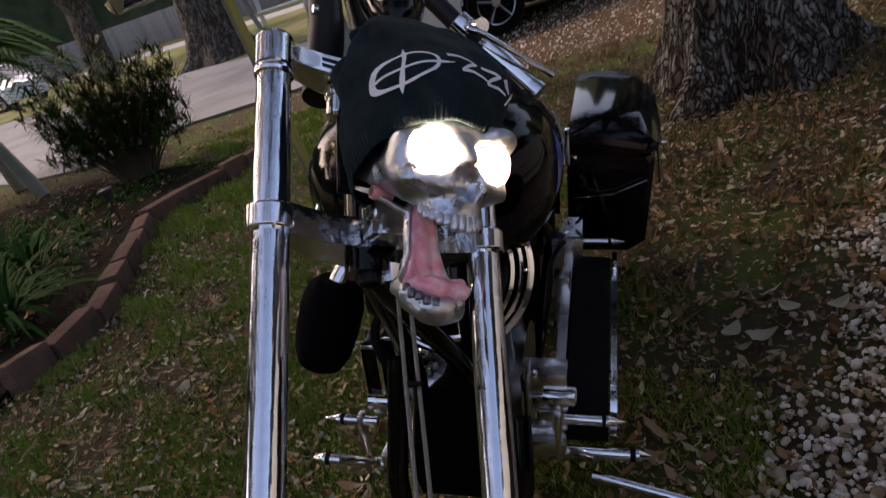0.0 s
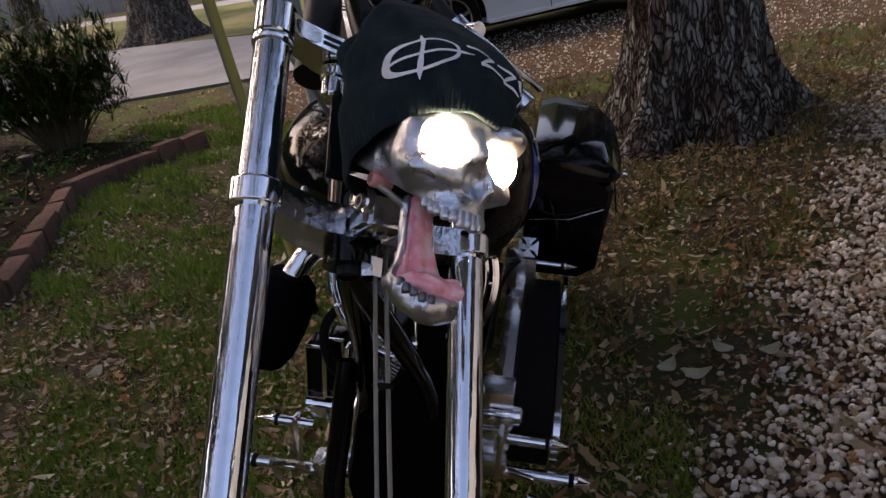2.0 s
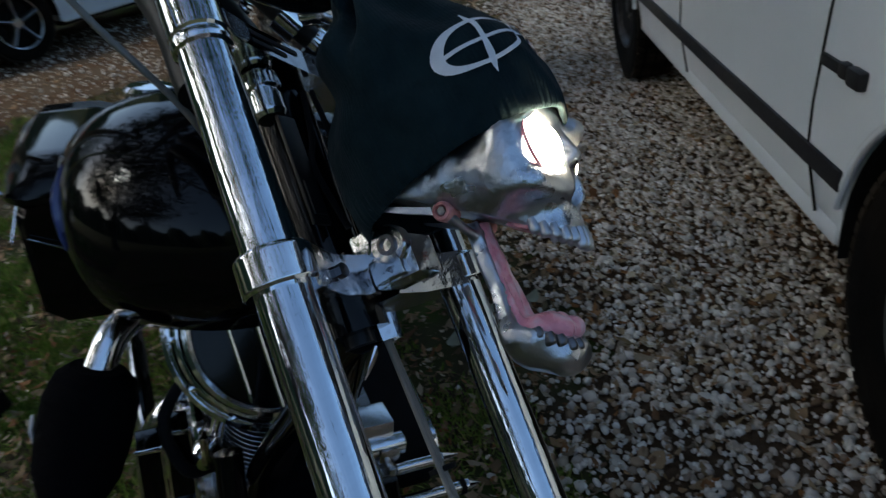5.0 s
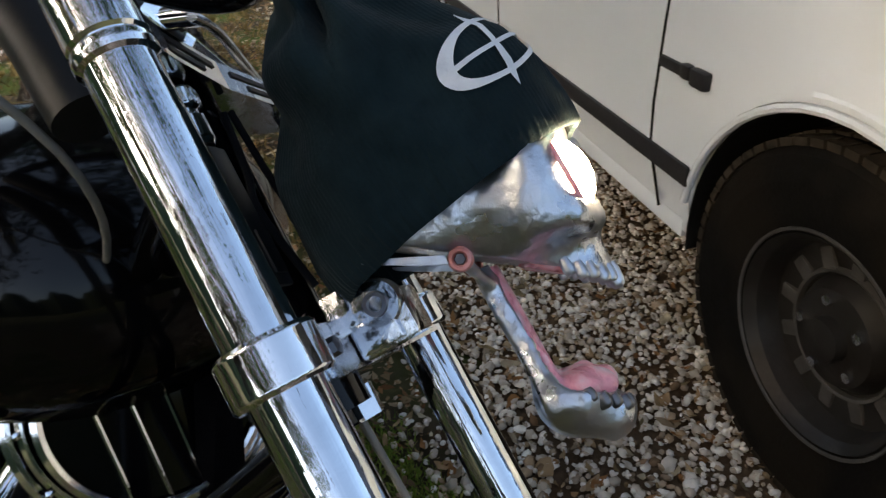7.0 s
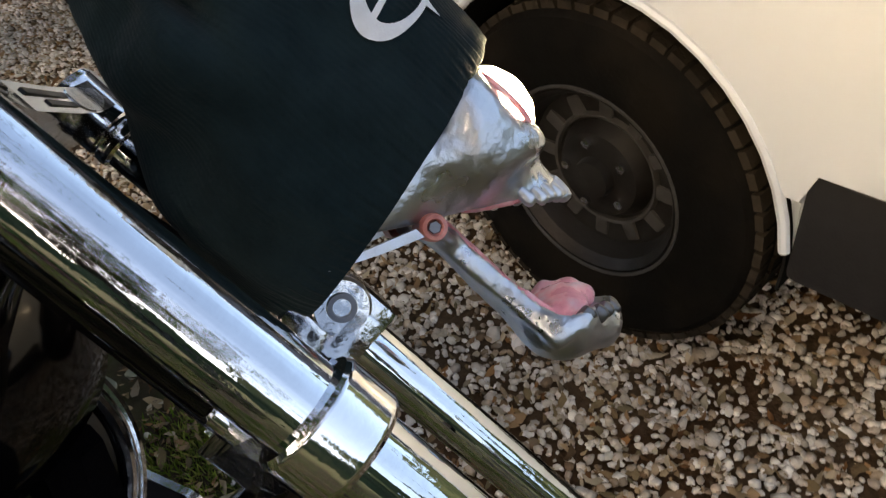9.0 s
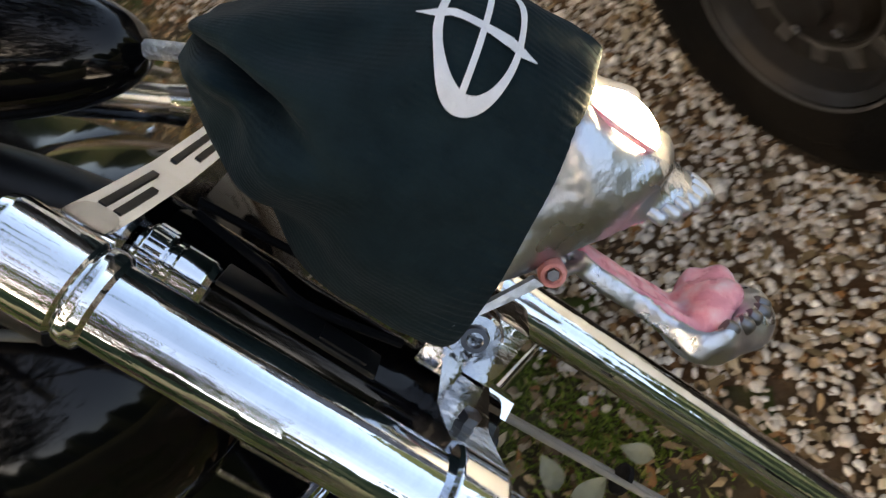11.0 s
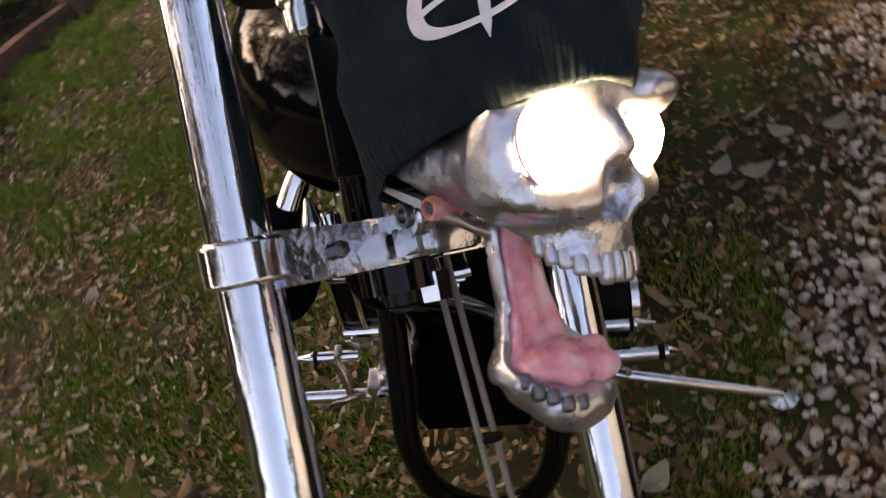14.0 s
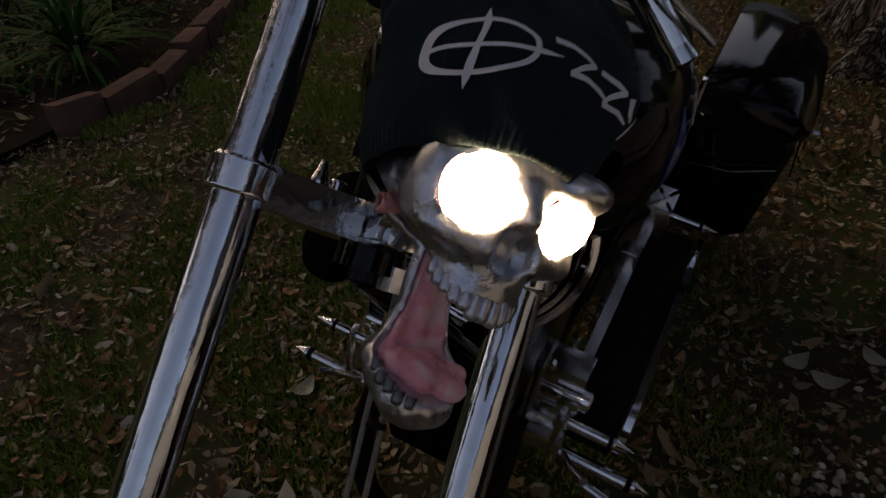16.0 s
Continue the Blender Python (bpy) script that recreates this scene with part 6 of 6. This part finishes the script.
# saddlebags
for sx, drop in ((-1, -0.03), (1, -0.025)):
    def bag_ring(y, z0, z1, xo, xi, r=0.03):
        return [bd(sx * x, y, z + drop) for x, z in ((xi, z0 + r), (xi + r, z0), (xo - r * 2, z0), (xo - r * 0.6, z0 + r), (xo, z1 - r), (xo - r * 0.4, z1 - r * 0.2), (xo - r, z1), (xi + r, z1), (xi, z1 - r))]
    bag = part("saddlebag", loft([bag_ring(0.62, 0.105, 0.35, 0.365, 0.17), bag_ring(0.635, 0.08, 0.355, 0.378, 0.165), bag_ring(0.9, 0.06, 0.355, 0.385, 0.165), bag_ring(1.14, 0.085, 0.35, 0.378, 0.165), bag_ring(1.18, 0.12, 0.345, 0.36, 0.17)]), GLOSS_BLACK, bike, "glossy black hard saddlebag", smooth=40)
    part("lid", loft([[bd(sx * x, y, z + drop) for x, z in ((0.16, 0.358), (0.39 - e, 0.358), (0.396 - e, 0.373), (0.38 - e, 0.396 + h * 0.5), (0.345 - e, 0.423 + h * 0.5), (0.215, 0.43 + h * 0.5), (0.172, 0.418 + h * 0.5), (0.16, 0.38))] for y, e, h in ((0.6, 0.03, -0.05), (0.62, 0.01, -0.015), (0.75, 0, 0.0), (1.05, 0, 0.0), (1.17, 0.01, -0.015), (1.19, 0.03, -0.04))]), GLOSS_BLACK, bag, "domed glossy lid", smooth=40)
    part("trim_strip", tube([bd(sx * 0.392, 0.63, 0.27 + drop), bd(sx * 0.395, 0.9, 0.30 + drop), bd(sx * 0.392, 1.15, 0.27 + drop)], 0.0025, 6), CHROME, bag)
    part("trim_strip", tube([bd(sx * 0.18, 0.612, 0.24 + drop), bd(sx * 0.28, 0.61, 0.25 + drop), bd(sx * 0.36, 0.612, 0.285 + drop)], 0.002, 6), CHROME, bag)
    part("lock", lathe([(0, 0.007), (0.012, 0.006), (0.013, 0.0)], bd(sx * 0.392, 0.64, 0.372 + drop), b_left * sx, 12), CHROME, bag)
    part("hinge", box(0.012, 0.03, 0.09, (sx * 0.17, 0.605, 0.38 + drop), 0.004, BODY), CHROME, bag)

# ---- engine ----
part("crankcase", loft([[bd(x, y + 0.14 * math.cos(a), -0.03 + 0.11 * math.sin(a)) for a in [2 * math.pi * i / 32 for i in range(32)]] for x, y in ((-0.1, 0.2), (-0.09, 0.2), (0.09, 0.2), (0.1, 0.2))]), SATIN, bike, "worn alloy crankcase", smooth=30)
for tilt, y0 in ((-22, 0.13), (22, 0.27)):
    d = (b_up * math.cos(radians(tilt)) + b_back * math.sin(radians(tilt))).normalized()
    p0 = bd(0, y0, 0.05)
    prof = [(0.0, 0.0), (0.0, 0.05)]
    for k in range(11):
        h = 0.01 + k * 0.0145
        prof += [(h, 0.05), (h + 0.001, 0.082), (h + 0.006, 0.082), (h + 0.007, 0.05)]
    prof += [(0.175, 0.05), (0.175, 0.0)]
    cyl = part("cylinder", lathe(prof, p0, d, 36), SATIN_BLACK, bike, "black finned cylinder", smooth=25)
    for k in range(11):
        h = 0.0135 + k * 0.0145
        part("fin_edge", lathe([(h - 0.002, 0.0815), (h - 0.0015, 0.0825), (h + 0.0015, 0.0825), (h + 0.002, 0.0815)], p0, d, 36), SATIN, cyl, "polished fin edge")
    part("rocker_box", lathe([(0.172, 0.0), (0.172, 0.08), (0.19, 0.085), (0.215, 0.078), (0.235, 0.05), (0.238, 0.0)], p0, d, 28), CHROME, cyl, "chrome rocker cover")
    for o in (-0.03, 0.0):
        part("pushrod_tube", tube([bd(-0.095, y0 + o, 0.03), p0 + d * 0.18 + b_left * -0.07 + b_back * o], 0.009, 10), CHROME, cyl)
# round finned cover on the right and chrome boxes in front of it
cv = part("cam_cover", lathe([(0.0, 0.105), (0.012, 0.108), (0.018, 0.1), (0.019, 0.09), (0.026, 0.088), (0.03, 0.08), (0.03, 0.07), (0.022, 0.066), (0.02, 0.0)], bd(-0.1, 0.2, 0.0), -b_left, 48), CHROME, bike, "round chrome engine cover")
for k in range(10):
    a = 2 * math.pi * k / 10
    part("cover_screw", lathe([(0, 0.004), (0.004, 0.004), (0.0045, 0.0)], bd(-0.125, 0.2 + 0.078 * math.cos(a), 0.078 * math.sin(a)), -b_left, 8), DARK_METAL, cv)
for x0, x1, y, z0, z1 in ((-0.162, -0.128, 0.0, 0.06, 0.19), (-0.202, -0.168, 0.005, 0.05, 0.165)):
    reg = part("regulator", box(x1 - x0, 0.05, z1 - z0, ((x0 + x1) / 2, y + 0.028, (z0 + z1) / 2), 0.003, BODY), GLOSS_BLACK, bike, "black box with chrome edges below the round cover")
    for q in (x0, x1):
        part("edge", box(0.0045, 0.007, z1 - z0 + 0.006, (q, y, (z0 + z1) / 2), 0.0012, BODY), CHROME, reg, "chrome edge")
    for q in (z0, z1):
        part("edge", box(x1 - x0 + 0.004, 0.007, 0.0045, ((x0 + x1) / 2, y, q), 0.0012, BODY), CHROME, reg, "chrome edge")
part("bracket_link", join(box(0.012, 0.03, 0.05, (-0.112, -0.01, 0.165), 0.004, BODY), lathe([(-0.006, 0.0), (-0.006, 0.013), (0.006, 0.013), (0.006, 0.0)], bd(-0.112, -0.012, 0.14), -b_back, 16)), CHROME, bike, "small chrome bracket")
part("lifter_block", join(box(0.05, 0.09, 0.05, (-0.12, 0.0, -0.12), 0.008, BODY), box(0.03, 0.05, 0.05, (-0.15, -0.03, -0.09), 0.006, BODY)), CHROME, bike)
# intake with its black sock
part("intake_pipe", tube(smooth_path([bd(-0.06, 0.2, 0.27), bd(-0.13, 0.13, 0.335), bd(-0.2, 0.07, 0.335), bd(-0.235, 0.03, 0.29)], 6), 0.022, 18), CHROME, bike, "curved chrome intake pipe")
sock_top, sock_end = bd(-0.232, 0.03, 0.30), bd(-0.292, -0.01, 0.115)
part("air_filter", lathe([(-0.004, 0.0), (-0.002, 0.035), (0.014, 0.052), (0.045, 0.061), (0.1, 0.061), (0.15, 0.056), (0.18, 0.044), (0.194, 0.02), (0.196, 0.0)], sock_top, sock_end - sock_top, 32), CLOTH, bike, "black cloth sock over the air filter")
part("filter_patch", box(0.004, 0.035, 0.07, (-0.322, 0.03, 0.2), 0.0015, BODY), PRINT, bike, "white printed tag on the filter sock")
part("breather_hose", tube(smooth_path([bd(-0.1, 0.05, 0.28), bd(-0.16, 0.0, 0.22), bd(-0.14, -0.02, 0.14), bd(-0.1, 0.02, 0.1)], 5), 0.009, 10), RUBBER, bike)

# open belt drive on the left
BX0, BX1 = 0.19, 0.272
F1, F2, R1, R2 = (0.1, -0.03), (0.47, 0.0), 0.06, 0.1


def belt_loop(grow):
    pts = []
    for i in range(13):
        a = radians(90 + 180 * i / 12)
        pts.append((F1[0] + (R1 + grow) * math.cos(a), F1[1] + (R1 + grow) * math.sin(a)))
    for i in range(13):
        a = radians(-90 + 180 * i / 12)
        pts.append((F2[0] + (R2 + grow) * math.cos(a), F2[1] + (R2 + grow) * math.sin(a)))
    return pts


part("drive_belt", loft([[bd(x, y, z) for y, z in belt_loop(g)] for x, g in ((BX0, 0), (BX0, 0.008), (BX1, 0.008), (BX1, 0))], caps=True), RUBBER, bike, "wide black drive belt", smooth=30)
for x0, x1, g, nm in ((0.166, 0.186, 0.03, "inner"), (0.276, 0.289, 0.004, "outer")):
    part("belt_plate", loft([[bd(x, y, z) for y, z in belt_loop(g)] for x in (x0, x1)]), CHROME if nm == "outer" else SATIN, bike, "polished belt drive plate", smooth=30)
for y, u, h in ((0.36, 0.115, 0.05), (0.34, 0.065, 0.045), (0.31, 0.01, 0.06)):
    part("motor_plate_block", box(0.036, 0.05, h, (0.167, y, u), 0.004, BODY), SATIN, bike, "polished motor plate block")
part("motor_mount", join(box(0.09, 0.06, 0.045, (0.15, 0.06, 0.075), 0.004, BODY), box(0.075, 0.05, 0.03, (0.157, 0.05, 0.035), 0.004, BODY), box(0.06, 0.05, 0.045, (0.165, 0.045, -0.005), 0.004, BODY), box(0.012, 0.07, 0.14, (0.118, 0.05, 0.03), 0.003, BODY)), SATIN, bike, "polished motor mount")
part("mount_bolt", lathe([(0, 0.009), (0.012, 0.009), (0.013, 0.0)], bd(0.13, 0.04, 0.095), -b_back, 10), CHROME, bike)
part("belt_guard", box(0.012, 0.06, 0.03, (0.283, 0.48, 0.1), 0.003, BODY), CHROME, bike)
# bracket with the cross-shaped badge
part("solenoid_cover", box(0.074, 0.06, 0.1, (0.172, 0.49, 0.125), 0.004, BODY), SATIN, bike, "chrome box bracket")
cr = []
for k in range(4):
    mm = BODY @ Matrix.Translation((0.186, 0.462, 0.205)) @ Matrix.Rotation(radians(-35), 4, "X") @ Matrix.Rotation(k * math.pi / 2, 4, "Y")
    cr.append(loft([[mm @ Vector(p) for p in ((-w, -0.003, h), (w, -0.003, h), (w, 0.003, h), (-w, 0.003, h))] for w, h in ((0.004, 0.002), (0.007, 0.012), (0.018, 0.023))]))
part("cross_badge", join(*cr), SATIN, bike, "cross-shaped polished badge", smooth=0)
part("badge_wire", tube(smooth_path([bd(0.17, 0.44, 0.18), bd(0.145, 0.43, 0.15), bd(0.13, 0.42, 0.1), bd(0.125, 0.3, 0.02)], 5), 0.005, 8), RUBBER, bike)


def spike_peg(p, d, length, r, ring_at, parent):
    g = part("peg", lathe([(0, 0.0), (0, r), (length * ring_at, r)], p, d, 20), CHROME, parent, "chrome peg with a pointed tip")
    part("ring", lathe([(length * ring_at, r * 0.9), (length * ring_at, r * 1.15), (length * (ring_at + 0.06), r * 1.15), (length * (ring_at + 0.06), r * 0.9)], p, d, 20), RUBBER, g, "black rubber ring")
    part("tip", lathe([(length * (ring_at + 0.06), r), (length * (ring_at + 0.1), r * 1.05), (length, r * 0.1), (length, 0.0)], p, d, 20), CHROME, g)


part("peg_bracket", box(0.05, 0.03, 0.03, (0.185, 0.5, 0.1), 0.005, BODY), CHROME, bike)
spike_peg(bd(0.195, 0.5, 0.148), b_left, 0.112, 0.008, 0.65, bike)
for sx, u0, u1 in ((-1, -0.015, -0.13), (1, 0.02, -0.06)):
    um = (u0 + u1) / 2
    part("control_plate", join(box(0.012, 0.03, u0 - u1 + 0.03, (sx * (0.178 if sx > 0 else 0.225), 0.0, um), 0.003, BODY), box(0.07, 0.05, 0.035, (sx * 0.16, 0.015, u1 + 0.01), 0.006, BODY), box(0.04, 0.05, 0.03, (sx * 0.18, 0.03, u0 + 0.025), 0.01, BODY)), SATIN, bike, "polished forward control plate")
    part("clamp_barrel", lathe([(0, 0.0), (0, 0.02), (0.06, 0.02), (0.064, 0.015), (0.064, 0.0)], bd(sx * 0.15, 0.03, u0 + 0.03), b_left * sx, 20), CHROME, bike)
    spike_peg(bd(sx * 0.19, 0.0, u0), b_left * sx, 0.115, 0.0105, 0.62, bike)
    spike_peg(bd(sx * 0.19, 0.0, u1), b_left * sx, 0.165, 0.012, 0.75, bike)
    part("pedal_arm", tube([bd(sx * 0.2, 0.0, u1), bd(sx * 0.22, -0.05, um), bd(sx * 0.25, -0.08, um + 0.02)], 0.007, 10), SATIN, bike)
    part("linkage", tube([bd(sx * 0.15, 0.02, u1 + 0.02), bd(sx * 0.14, 0.25, -0.04)], 0.006, 8), SATIN, bike)
    part("master_cylinder", join(lathe([(0, 0.0), (0, 0.024), (0.05, 0.024), (0.056, 0.018), (0.056, 0.0)], bd(sx * 0.12, 0.03, u1 + 0.02), b_left * sx, 18), box(0.06, 0.07, 0.05, (sx * 0.13, 0.05, u1 - 0.02), 0.008, BODY)), SATIN, bike, "worn alloy control block")
k0, k1 = Vector((0.151, 1.337, 0.114)), Vector((0.395, 1.2, 0.02))
part("side_stand", join(tube([k0, k0.lerp(k1, 0.5), k1], [0.011, 0.01, 0.008], 12), lathe([(-0.012, 0.0), (-0.012, 0.026), (-0.004, 0.026), (0.0, 0.0)], k1, (0, 0, 1), 16)), CHROME, bike, "chrome side stand resting on the gravel")
part("exhaust_pipe", join(*[tube(smooth_path([bd(-0.09, 0.08 + o, 0.1), bd(-0.17, 0.06 + o, 0.02), bd(-0.19, 0.2 + o, -0.12), bd(-0.2, 0.7, -0.14 + o * 0.3), bd(-0.21, 1.2, -0.12 + o * 0.3)], 6), 0.022, 14) for o in (0.0, 0.2)]), CHROME, bike, "chrome exhaust pipe")
